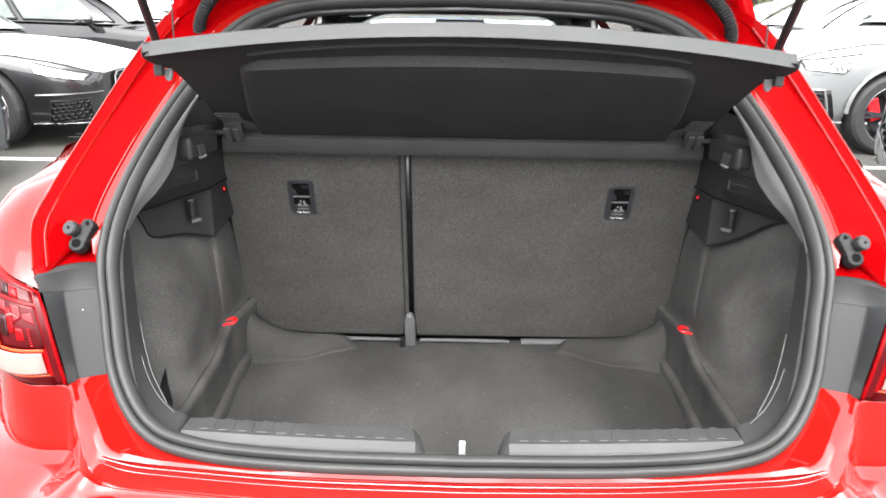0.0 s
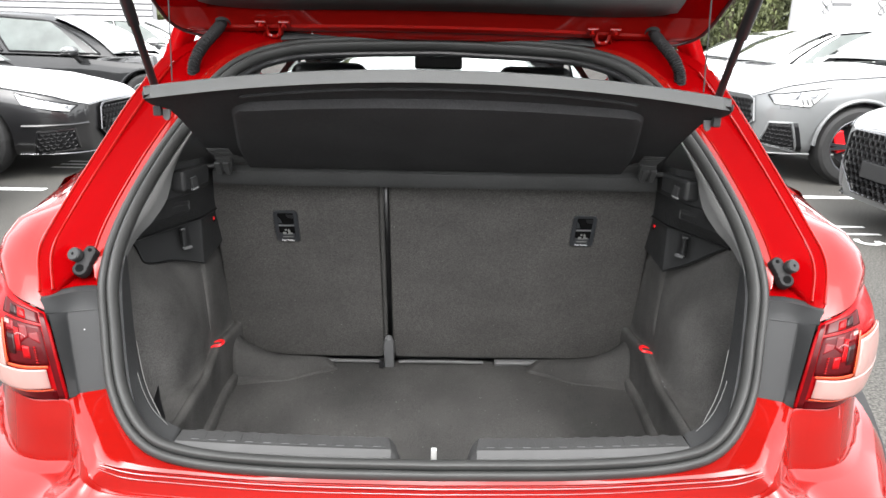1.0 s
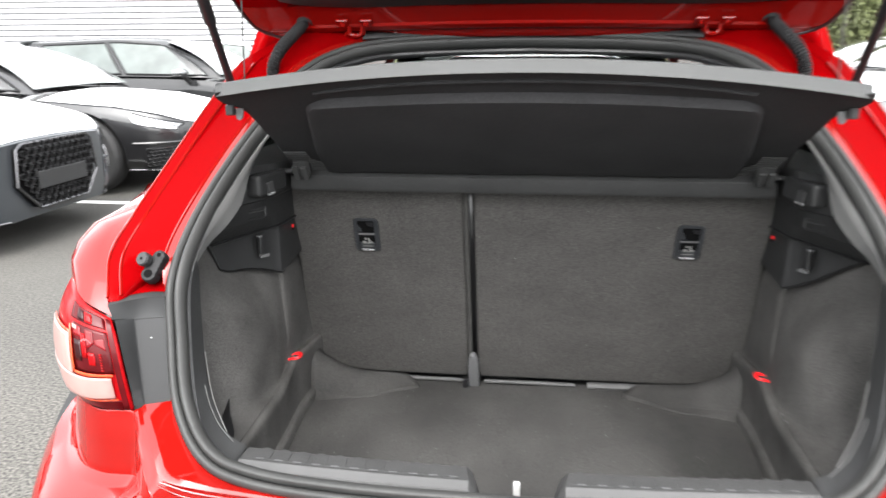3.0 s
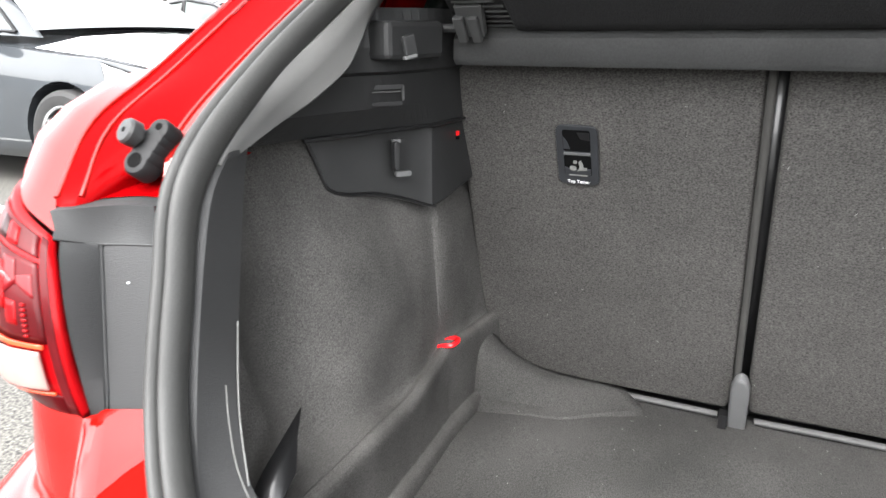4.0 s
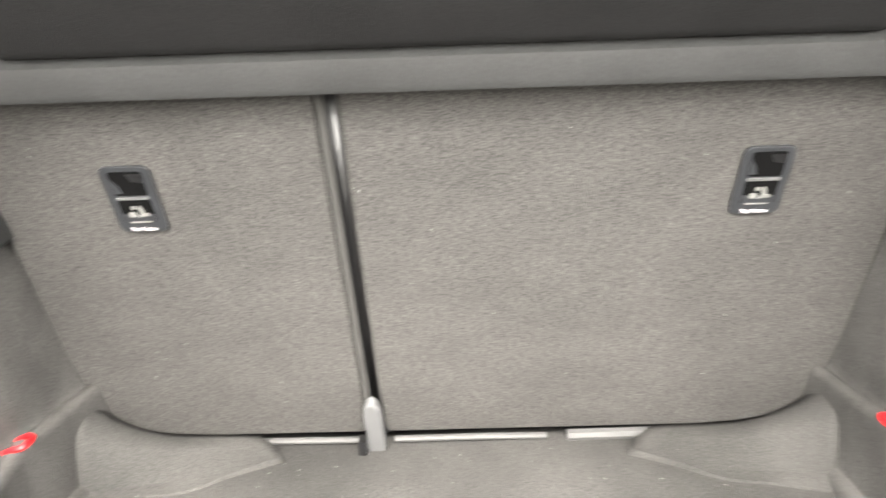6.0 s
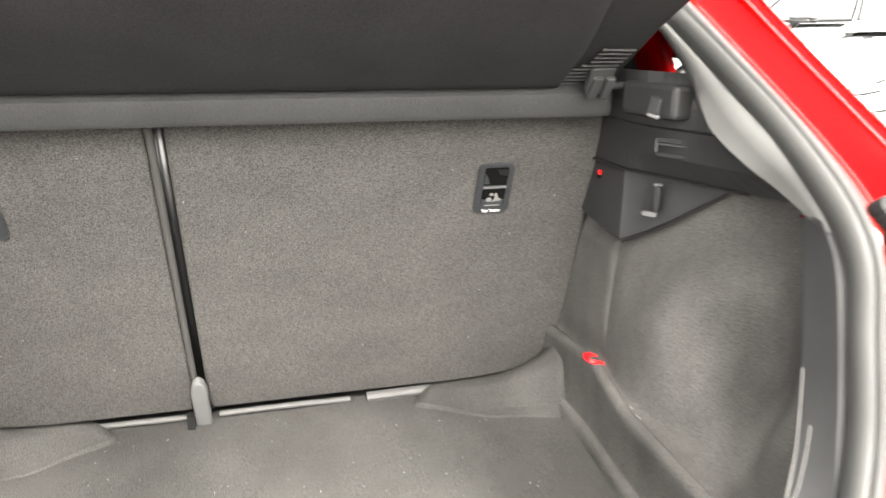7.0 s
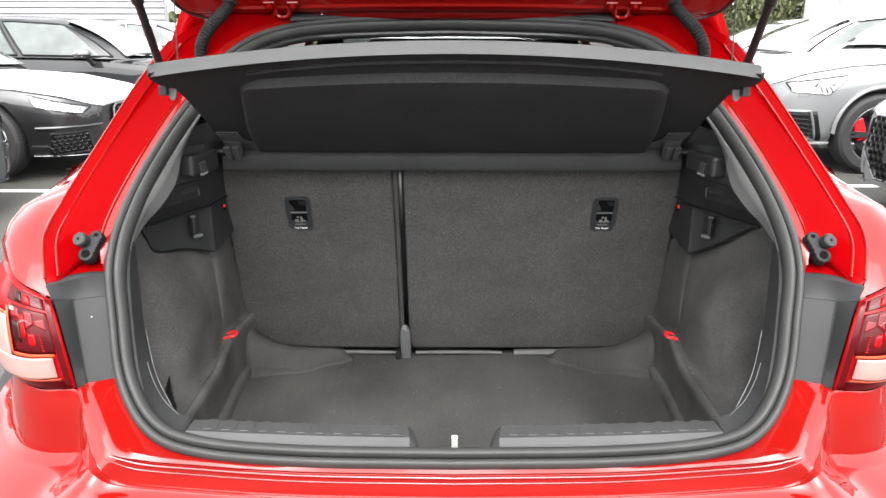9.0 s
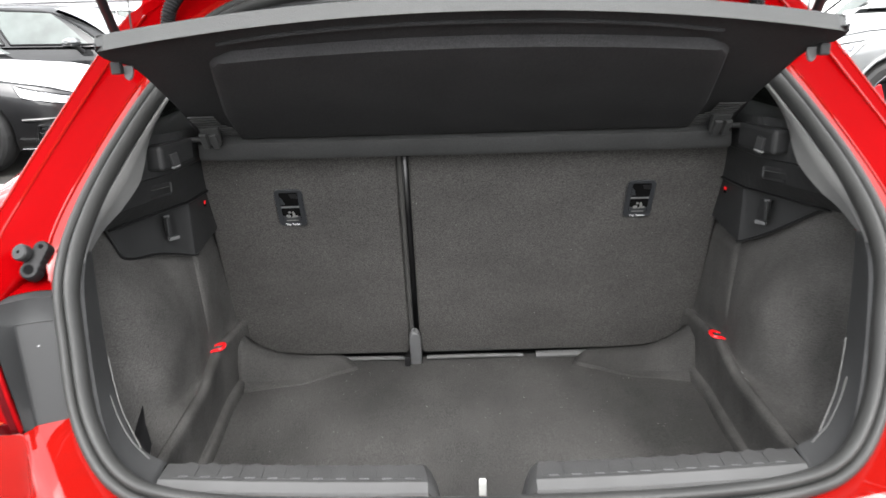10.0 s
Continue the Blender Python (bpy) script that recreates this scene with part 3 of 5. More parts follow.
# ---- sill trim ----
for s in (1, -1):
    X = [.066, .10, .20, .30, .36, .403]
    bow = lambda x: .019 * (x / .4) ** 2
    r0 = [(x - .004 * (x < .07), .137 + bow(x), .608) for x in X]
    r1 = [(x, .146 + bow(x), .630) for x in X]
    r2 = [(x, .160 + bow(x), .635) for x in X]
    r3 = [(x + .006 * (x < .07), .196 + bow(x) * .9, .633) for x in X]
    r4 = [(x + .008 * (x < .07), .202 + bow(x) * .9, .630) for x in X]
    r5 = [(x + .010 * (x < .07), .206 + bow(x) * .9, .55) for x in X]
    r6 = [(x + .010 * (x < .07), .212 + bow(x) * .9, .42) for x in X]
    sill = grid("sill_trim", [mir(r, s) for r in (r2, r3, r4, r5, r6)], PLASTM, car, "dark ribbed plastic sill trim", flip=s < 0, smooth=False, thick=.004)
    # paler plastic than the top: the light on the front is in its colour
    grid("sill_front", [mir(r, s) for r in (r0, r1, r2)], TRIMG, sill, "front of the sill trim, its lit side painted paler", flip=s < 0, smooth=False, thick=.004)
    for k in range(11):
        x = .088 + k * .0285
        q = [(x - .0138, .166), (x + .0138, .166), (x + .0136, .189), (x + .007, .1965), (x, .199), (x - .007, .1965), (x - .0136, .189)]
        bm = bmesh.new()
        vs = [bm.verts.new((s * a, b + bow(x), .6348 - .05 * (b - .166))) for a, b in q]
        f = bm.faces.new(vs if s > 0 else vs[::-1])
        r = bmesh.ops.extrude_face_region(bm, geom=[f])
        bmesh.ops.translate(bm, vec=(0, 0, .0006), verts=[v for v in r["geom"] if isinstance(v, bmesh.types.BMVert)])
        bmesh.ops.recalc_face_normals(bm, faces=bm.faces)
        part("rib", bm, PLASTM, sill)
        box("rib_edge", (.012, .0012, .0008), (s * x, .1665 + bow(x), .6358), PLASTL, sill)
    cap = [Vector(r[0]) for r in (r1, r2, r3, r4)]
    low = [p + Vector((-.016, .002, -.030)) for p in cap]
    foot_ = [p + Vector((-.020, .004, -.060)) for p in cap]
    grid("sill_end", [mir(cr(r, 3), s) for r in (cap, [(p * .6 + q * .4) + Vector((-.003, 0, .002)) for p, q in zip(cap, low)], low, foot_)], PLASTM, sill, "dark sloping end of the sill trim", flip=s > 0)
    # curved corner piece up the side, ending behind the seal
    F0 = [(.405, .140, .606), (.446, .160, .624), (.485, .198, .676), (.503, .232, .755), (.513, .268, .848), (.513, .300, .888)]
    F1 = [(.405, .160, .630), (.440, .178, .643), (.474, .212, .686), (.492, .244, .758), (.504, .282, .85), (.508, .314, .888)]
    F2 = [(.405, .215, .634), (.442, .230, .648), (.476, .262, .69), (.498, .296, .755), (.512, .330, .845), (.520, .350, .886)]
    F3 = [(.405, .222, .60), (.450, .24, .62), (.50, .275, .68), (.530, .308, .755), (.550, .345, .845), (.550, .375, .886)]
    corner = grid("corner_trim", [mir(cr(r, 5), s) for r in (F0, F1, F2, F3)], CORNERM, car, "dark grey plastic trim inside the boot opening", flip=s < 0, thick=.003)
    tube("cut_line", mir(cr([(.4935, .289, .752), (.483, .272, .716), (.469, .254, .684), (.440, .2255, .650)], 5), s), .0007, BLADE, corner, "thin pale line along the trim", sides=6)
    tube("cut_line", mir(cr([(.484, .258, .710), (.472, .245, .684), (.452, .228, .660), (.425, .212, .6425)], 5), s), .0006, BLADE, corner, "thin pale line along the trim", sides=6)
grid("latch_recess", [[(-.075, .125, .600), (.075, .125, .600)], [(-.075, .150, .594), (.075, .150, .594)], [(-.075, .190, .566), (.075, .190, .566)], [(-.078, .206, .51), (.078, .206, .51)], [(-.08, .216, .42), (.08, .216, .42)]], PLASTM, car,
     "dark plastic recess round the latch", thick=.003)
box("latch_striker", (.009, .006, .034), (0, .150, .628), METAL, car, "bright metal latch striker", bevel=.002)

# ---- boot floor and side lining ----
rows = []
for j in range(25):
    y = .20 + j * .77 / 24
    row = []
    for i in range(41):
        x = -.52 + i * 1.04 / 40
        z = .420 + .004 * noise.noise((x * 5, y * 5, 0)) + .0015 * noise.noise((x * 16, y * 16, 3)) - .012 * max(0, (y - .82) / .12)
        row.append(Vector((x, y, z)))
    rows.append(row)
grid("boot_floor", rows, FLOORC, car, "worn dark grey carpeted boot floor", thick=.01)

STATION = [.27, .31, .34, .365, .39, .42, .45, .48, .51, .54, .58, .62, .66, .692, .706, .78, .86, .94]
WALL = [.535, .560, .572, .574, .586, .597, .598, .584, .566, .552, .541, .536, .525, .519, .507, .504, .503, .503]
BULGE = [.520, .553, .566, .568, .588, .602, .597, .566, .536, .518, .508, .506, .508, .511, .506, .503, .503, .503]
for s in (1, -1):
    rows = []
    for y, w, wm_ in zip(STATION, WALL, BULGE):
        wl_ = lerp([.27, .40, .52, .66, .94], [.50, .545, .520, .507, .503], y)
        zr = lerp([.27, .58, .71, .84, .94], [.545, .532, .553, .542, .540], y)
        xr = lerp([.27, .58, .71, .84, .94], [.480, .492, .500, .494, .492], y)
        tuck = .017 * max(0.0, 1 - abs(y - .54) / .11)
        prof = [(w + .035 + tuck, .93), (w + .030 + tuck, .86), (w + .016 + tuck, .80), (w - .001, .748), (w * .5 + wm_ * .5, .720), (wm_, .665), (wm_ * .35 + wl_ * .65, .605), (max(wl_ - .004, xr + .012), zr + .014), (xr + .007, zr + .0005), (xr - .002, zr + .003), (xr - .0065, zr + .0005), (xr - .0080, zr - .004),
                (xr - .0078, zr - .012), (xr - .004, .490), (xr - .005, .456), (xr - .007, .443), (xr - .013, .439), (xr - .017, .432), (xr - .018, .412)]
        zt = lerp([.27, .31, .35, .40], [.800, .845, .875, .93], y)
        prof = [(a - (.020 * (b - .748) / .182 if b > .748 and y < .45 else 0), b if b <= .748 else .748 + (b - .748) * (zt - .748) / .182) for a, b in prof]
        rows.append(cr([(a, y, b) for a, b in prof], 3))
    cols = list(zip(*rows))
    fine = [cr(c, 4) for c in cols]
    grid("side_lining", [mir(c, s) for c in fine], CARPET, car, "dark grey carpet lining over the wheel arch", flip=s > 0, thick=.004)
    rx = lambda y: lerp([.27, .58, .71, .84, .94], [.480, .492, .500, .494, .492], y)
    rz_ = lambda y: lerp([.27, .58, .71, .84, .94], [.545, .532, .553, .542, .540], y)
    # pale bars along the folds: wear plus their painted highlight
    tube("worn_lit_ridge", mir(cr([(rx(y) - .001, y, rz_(y) - .0019) for y in (.32, .42, .52, .60, .66, .72, .78, .825)], 5), s), .0052, WORN_LIT, car, "pale carpet ridge, wear and painted highlight", sides=8)
    tube("worn_lit_ridge", mir(cr([(rx(y) - .011, y, .4352) for y in (.40, .50, .58, .66, .72, .755)], 5), s), .0038, WORN_LIT, car, "pale carpet ridge, wear and painted highlight", sides=8)
    # flared carpet at the seat's foot
    a = cr([(.497, .860, .548), (.493, .880, .503), (.470, .895, .467), (.415, .905, .441), (.285, .914, .430)], 4)
    b = cr([(.490, .806, .508), (.452, .836, .476), (.392, .862, .448), (.335, .882, .433), (.262, .900, .4225)], 4)
    c = cr([(.488, .772, .420), (.412, .793, .4185), (.352, .806, .4185), (.305, .842, .4185), (.245, .880, .4175)], 4)
    ab = [(p + q) / 2 + Vector((0, -.002, .003)) for p, q in zip(a, b)]
    bc = [p * .32 + q * .68 + Vector((0, .004, -.013 * min(1, (p.z - q.z) / .05))) for p, q in zip(b, c)]
    b1_ = [q + (p - q) * .12 for p, q in zip(ab, b)]
    b2_ = [q + (p - q) * .12 for p, q in zip(bc, b)]
    d = [p + Vector((-.004, -.008, -.010)) for p in c]
    grid("carpet_flare", [mir(q, s) for q in (a, ab, b1_, b2_, bc, c, d)], FLOORC, car, "dark carpet flare at the backrest's foot", flip=s > 0, thick=.004)
    # the crease's highlight, painted as a pale bar with the wear
    tube("worn_lit_crease", mir([p + Vector((0, .0015, -.0015)) for p in b[3:17]], s), [.001 + .0035 * math.sin(math.pi * k / 13) for k in range(14)], WORN_LIT, car, "pale carpet crease, wear and painted highlight", sides=6)
    if s > 0:
        tube("worn_edge", mir([p + Vector((0, -.001, .001)) for p in c[3:11]], s), .0007, GREYP, car, "pale worn carpet edge", sides=5)
    # lashing hook
    hk = [(.513, .720, .550), (.496, .721, .559), (.486, .720, .561), (.482, .713, .561), (.482, .702, .561), (.486, .696, .560), (.497, .695, .558), (.514, .696, .550)]
    tube("lashing_hook", mir(cr(hk, 4), s), .0034, HOOK, car, "bright red plastic lashing hook", sides=8)

# ---- rear seat backrests ----
seat_y = lambda z: .925 - .418 * (z - .41)


def backrest(x0, x1, name, cut0, cut1):
    """A carpeted backrest rear between x0 and x1, with its foot's corners cut by cut0, cut1."""
    outline = []
    for x, c in ((x0, cut0), (x1, cut1)):
        sg = 1 if x == x0 else -1
        if c:
            side = [(-sg * w, z) for w, z in ((.484, .99), (.488, .93), (.496, .77), (.504, .60), (.504, .535), (.499, .50), (.484, .468), (.455, .448), (.41, .437), (.35, .432))]
        else:
            side = [(x, .99), (x, .90), (x, .60), (x, .45), (x + sg * .006, .432)]
        outline.append(side)
    pts = outline[0] + outline[1][::-1]
    bm = bmesh.new()
    vs = [bm.verts.new((x, seat_y(z), z)) for x, z in pts]
    f = bm.faces.new(vs)
    r = bmesh.ops.extrude_face_region(bm, geom=[f])
    bmesh.ops.translate(bm, vec=(0, .10, .04), verts=[v for v in r["geom"] if isinstance(v, bmesh.types.BMVert)])
    bmesh.ops.recalc_face_normals(bm, faces=bm.faces)
    bmesh.ops.bevel(bm, geom=list(bm.edges), offset=.006, segments=3, affect="EDGES", profile=0.5)
    return part(name, bm, SEATC, car, "brown-grey carpeted back of a folding rear seat")


seat_l = backrest(-.500, -.1235, "rear_backrest", True, False)
seat_r = backrest(-.1025, .500, "rear_backrest", False, True)
# channel, edge bead and belt guide between the two
tube("backrest_bead", cr([(-.1185, seat_y(z) - .001, z) for z in (.44, .6, .8, 1.0)], 3), .0050, BEAD, seat_l, "dark trim bead")
# a black sheet stands for the shade deep in the gap
grid("split_gap", [[(-.125, seat_y(z) + .02, z) for z in (.42, 1.0)], [(-.097, seat_y(z) + .02, z) for z in (.42, 1.0)]], BLACK, car, "black sheet painting the shade between the backrests", thick=.004)


def on_seat(x, z, lift=.0):
    """A frame on the backrest: x across, y up along it, z towards the boot."""
    ang = math.atan(.418)
    yv = Vector((0, -math.sin(ang), math.cos(ang)))
    zv = Vector((0, -math.cos(ang), -math.sin(ang)))
    m = Matrix(((1, 0, 0), (0, yv.y, zv.y), (0, yv.z, zv.z))).to_4x4()
    return Matrix.Translation(Vector((x, seat_y(z), z)) + zv * lift) @ m


plate("hinge_cover", [(-.013, -.05), (.013, -.05), (.013, .045), (.008, .062), (0, .068), (-.008, .062), (-.013, .045)], .018, PLASTL, seat_r, "grey plastic hinge cover at the backrest's foot", m=on_seat(-.112, .455, .004), bevel=.004)
box("hinge_foot", (.012, .02, .022), (-.131, .895, .425), BLACK, seat_r)
for x in (-.332, .334):
    par = seat_l if x < 0 else seat_r
    frame_o = rounded(.053, .086, .009)
    m = on_seat(x, .832, .002)
    teth = plate("tether_plate", frame_o, .0035, TETHM, par, "dark grey plastic plate of a child seat anchor", m=m, bevel=.001)
    # flat black pieces on the plate paint the slots' shade
    plate("tether_slot", rounded(.035, .030, .003), .0006, DEEP, teth, "flat black piece painting a slot's shade", m=m @ pose(0, .022, .0036))
    plate("tether_slot", rounded(.035, .030, .003), .0006, DEEP, teth, "flat black piece painting a slot's shade", m=m @ pose(0, -.014, .0036))
    plate("slot_wall", [(-.0170, .006), (-.0120, -.001), (-.0085, -.012), (-.0170, -.012)], .0005, TETHM, teth, "slanted wall of the slot", m=m @ pose(0, .022, .0042))
    plate("slot_wall", [(.0010, .012), (.0165, .012), (.0165, .001), (.0050, .003)], .0005, BLACK, teth, "black flap in the slot", m=m @ pose(0, .022, .0042))
    plate("slot_wall", [(-.0170, -.002), (-.0070, -.006), (.0165, -.004), (.0165, -.0145), (-.0170, -.0145)], .0004, TETHM, teth, "slanted wall of the slot", m=m @ pose(0, -.014, .0041))
    # the lit ledge: its brightness is put into a pale colour
    plate("anchor_bar", rounded(.034, .0026, .001), .0024, PLASTL, teth, "pale anchor bar, the light on it painted in", m=m @ pose(0, .004, .0038))
    plate("label_bar", rounded(.024, .0016, .0006), .0004, GREYP, teth, "", m=m @ pose(0, -.028, .0047))
    # seat symbol
    plate("symbol", rounded(.0085, .007, .003), .0005, GREYP, teth, "", m=m @ pose(-.006, -.0175, .0047))
    plate("symbol", rounded(.005, .005, .002), .0005, GREYP, teth, "", m=m @ pose(-.003, -.0085, .0047))
    plate("symbol", [(-.010, -.012), (-.004, -.004), (-.006, .006), (-.001, .010), (.003, .002), (.004, -.004), (.011, -.004), (.011, -.009), (-.002, -.010)], .0005, GREYP, teth, "grey child seat symbol", m=m @ pose(.005, -.013, .0047) @ Matrix.Diagonal((.62, .75, 1, 1)))
    tx = bpy.data.curves.new("caption", "FONT")
    tx.body, tx.size, tx.extrude, tx.align_x, tx.align_y = "Top Tether", .0062, .0002, "CENTER", "CENTER"
    to = new("caption", tx)
    to.matrix_world = m @ pose(0, -.0385, .0040)
    to.parent = teth
    to.data.materials.append(WHITE)

# foot gap below the backrests
for x0, x1, r in ((-.40, -.14, .005), (-.088, .135, .005), (.165, .40, .009)):
    tube("foot_rail", cr([(x0, .922, .417), ((x0 + x1) / 2, .921, .4185), (x1, .922, .417)], 4), r, TRIMG, car, "pale grey rail below the backrests", sides=8)
# small red release marks
for s in (1, -1):
    mark = box("release_mark", (.003, .005, .006), (s * .484, .715, .854), HOOK, car, "tiny red lock indicator")
    box("mark_slot", (.003, .005, .004), (s * .484, .715, .848), DEEP, mark, "black block painting the slot's shade under the indicator")

# ---- plastic side trims above the lining ----
for s in (1, -1):
    lv = {
        1.005: [(.514, .46), (.505, .52), (.490, .56), (.468, .60), (.462, .66), (.455, .74)],
        .965: [(.522, .44), (.510, .51), (.484, .553), (.470, .60), (.466, .66), (.460, .75)],
        .940: [(.530, .43), (.512, .51), (.488, .560), (.478, .60), (.474, .66), (.468, .75)],
        .936: [(.540, .42), (.518, .515), (.496, .565), (.486, .60), (.480, .66), (.474, .76)],
        .900: [(.555, .40), (.528, .50), (.503, .57), (.492, .61), (.486, .66), (.478, .77)],
        .874: [(.582, .36), (.556, .48), (.524, .565), (.502, .62), (.489, .66), (.480, .78)],
        .868: [(.60, .36), (.60, .48), (.58, .57), (.56, .63), (.54, .67), (.53, .78)],
    }
    rows = [mir(cr([(x, y, z) for x, y in lv[z]], 4), s) for z in sorted(lv, reverse=True)]
    trim = grid("side_trim", rows, PLAST, car, "black plastic side trim with a bag hook", flip=s > 0, smooth=False)
    bp = [(.592, .530), (.587, .537), (.582, .544), (.576, .551), (.562, .571), (.543, .597), (.522, .626), (.501, .655), (.493, .667), (.487, .72), (.483, .79)]
    bz = [.871, .850, .828, .806, .797, .795, .786, .773, .770, .780, .792] if s < 0 else [.873, .868, .862, .854, .838, .815, .792, .773, .770, .780, .792]
    rows = [mir(cr([(x + g, y + h, z0) for (x, y), z0 in zip(bp, zz)], 3), s) for g, h, zz in ((.004, .004, [.880] * 11), (.0, .0, [.872] * 11), (.0, 0, bz), (.004, .003, [z - .004 for z in bz]), (.04, .03, [z - .004 for z in bz]))]
    grid("hook_box", rows, PLAST, trim, "black plastic box below the side trim", flip=s > 0)
    # bag hook pocket
    pm = Matrix.Translation((s * .515, .614, .838)) @ Vector((-s * .80, -.60, 0)).to_track_quat("Z", "Y").to_matrix().to_4x4()
    # flat black plates paint the shade of the pocket and slots
    plate("hook_pocket", rounded(.020, .042, .006), .001, BLACK, trim, m=pm @ pose(0, 0, .001))
    plate("bag_hook", rounded(.007, .034, .003), .010, PLAST, trim, "black bag hook", m=pm @ pose(s * .008, .002, .001), bevel=.001)
    plate("hook_lip", rounded(.020, .006, .002), .006, PLASTL, trim, "pale hook lip", m=pm @ pose(s * -.002, -.021, .001))
    plate("hook_lip", rounded(.011, .004, .0015), .005, PLASTL, trim, "pale hook lip", m=pm @ pose(s * .006, .019, .001))
    pm2 = Matrix.Translation((s * .500, .560, .915)) @ Vector((-s * .8, -.6, 0)).to_track_quat("Z", "Y").to_matrix().to_4x4()
    plate("slot", rounded(.040, .005, .002), .001, BLACK, trim, m=pm2 @ pose(0, .008, .001))
    plate("slot_edge", rounded(.036, .0016, .0007), .0014, PLASTG, trim, "lighter edge of the slot", m=pm2 @ pose(0, .003, .001))
    plate("slot_edge", rounded(.003, .017, .001), .0016, PLASTG, trim, "lighter edge of the slot", m=pm2 @ pose(s * -.019, .001, .001))
    plate("slot", rounded(.036, .004, .002), .001, BLACK, trim, m=pm2 @ pose(0, -.010, .001))
    # shelf support block with its clip
    box("shelf_support", (.055, .095, .040), (s * .492, .575, .972), PLAST, trim, "black shelf support", bevel=.006, turn=pose(0, 0, 0, 0, 0, s * 12))
    box("support_clip", (.006, .016, .024), (s * .465, .550, .966), PLAST, trim, "black clip", bevel=.002, turn=pose(0, 0, 0, 12, 0, s * 30))
    box("clip_lip", (.007, .015, .0035), (s * .4635, .5475, .9555), PLASTL, trim, "pale lip of the clip", bevel=.001, turn=pose(0, 0, 0, 12, 0, s * 30))
    # solid black bars stand for the shaded gaps under trim and box
    tube("trim_gap", mir(cr([(x - .001, y - .001, .8715) for x, y in lv[.874][1:]], 4), s), .0024, BLACK, trim, "black bar painting the shade below the side trim", sides=6)
    tube("trim_gap", mir(cr([(x, y, z - .003) for (x, y), z in zip(bp[:9], bz[:9])], 4), s), .0020, BLACK, trim, "black bar painting the shade below the box", sides=6)
    # pale blade between seal and trim
    o = cr([(.506, .30, .880), (.509, .340, .914), (.503, .385, .948), (.496, .430, .976), (.488, .475, 1.005), (.455, .565, 1.075), (.425, .63, 1.125)], 5)
    i_ = cr([(.514, .32, .879), (.516, .385, .900), (.503, .425, .920), (.493, .470, .946), (.490, .492, .970), (.484, .530, 1.020), (.452, .610, 1.095)], 5)
    k_ = cr([(.53, .35, .879), (.543, .42, .896), (.535, .47, .914), (.522, .51, .940), (.515, .535, .966), (.503, .57, 1.018), (.475, .635, 1.095)], 5)
    m_ = [(p + q) / 2 + Vector((.003, .002, -.002)) for p, q in zip(o, i_)]
    grid("pillar_trim", [mir(r, s) for r in (o, m_, i_, k_)], BLADE, car, "pale grey plastic pillar trim", flip=s < 0, thick=.003)
    # dark inner side behind the shelf, with its small pane
    grid("inner_side", [mir([(.62, .52, z), (.56, .66, z), (.535, .80, z), (.56, 1.05, z)], s) for z in (.42, .80, .96)], PLAST, car, "dark inner side lining", flip=s > 0)

# pale scuffs along the right-hand ridge
for y, dz, l in ((.565, .0030, .010), (.592, .0032, .006), (.545, .0028, .003)):
    x = lerp([.27, .58, .71], [.480, .492, .500], y)
    z = lerp([.27, .58, .71], [.545, .532, .553], y)
    tube("carpet_scuff", cr([(x + .006, y - l, z + dz), (x + .0065, y - l * .3, z + dz + .0008), (x + .0055, y + l * .4, z + dz + .0004), (x + .006, y + l, z + dz)], 3), [.0003] + [.0008] * 8 + [.0003], PLASTL, car, "pale scuff on the carpet ridge", sides=6)

# lint on the carpet
rnd = random.Random(11)
verts, faces = [], []
for k in range(170):
    if k < 45:
        x, z = rnd.uniform(-.46, .46), rnd.uniform(.46, .90)
        c = Vector((x, seat_y(z) - .0012, z - .0005))
        ax, ay = Vector((1, 0, 0)), Vector((0, -.386, .922))
    else:
        c = Vector((rnd.uniform(-.44, .44), rnd.uniform(.40, .88), .4255))
        ax, ay = Vector((1, 0, 0)), Vector((0, 1, 0))
    a = rnd.random() * math.pi
    u, v = ax * math.cos(a) + ay * math.sin(a), ay * math.cos(a) - ax * math.sin(a)
    l, w = .0006 + .0016 * rnd.random() ** 3, .0004 + .0002 * rnd.random()
    i = len(verts)
    verts += [c - u * l - v * w, c + u * l - v * w, c + u * l + v * w, c - u * l + v * w]
    faces.append((i, i + 1, i + 2, i + 3))
tagged(link("lint", verts, faces, GREYP, car, smooth=False), "pale specks of lint on the carpet", kind="stuff")

# storage net pouch at the near corner
grid("storage_pouch", [[Vector(p) for p in r] for r in ([(-.502, .375, .625), (-.490, .350, .605), (-.474, .325, .588)], [(-.500, .31, .592), (-.486, .30, .580), (-.470, .29, .570)], [(-.50, .27, .56), (-.485, .27, .55), (-.46, .27, .54)])], BLACK, car, "black elastic pouch in the corner", thick=.004)

# ---- parcel shelf, raised on its cords ----
shelf = new("parcel_shelf")
tagged(shelf, "black parcel shelf with grey edge, raised on cords in the boot", "parcel shelf")
# fixed front strip
both("front_strip", [[(0, .660, .992), (.25, .660, .992), (.438, .660, .992), (.450, .662, .990)], [(0, .648, .981), (.25, .648, .981), (.438, .648, .981), (.452, .652, .979)], [(0, .640, .973), (.25, .640, .973), (.438, .641, .973), (.454, .646, .971)], [(0, .644, .950), (.25, .644, .950), (.440, .645, .950), (.456, .650, .950)],
     [(0, .650, .943), (.25, .650, .943), (.440, .651, .943), (.455, .655, .944)], [(0, .80, .955), (.25, .80, .955), (.44, .80, .955), (.45, .80, .955)]], STRIPM, shelf, "dark grey front strip of the shelf", flip=True)
HY, HZ = .655, .987       # hinge line
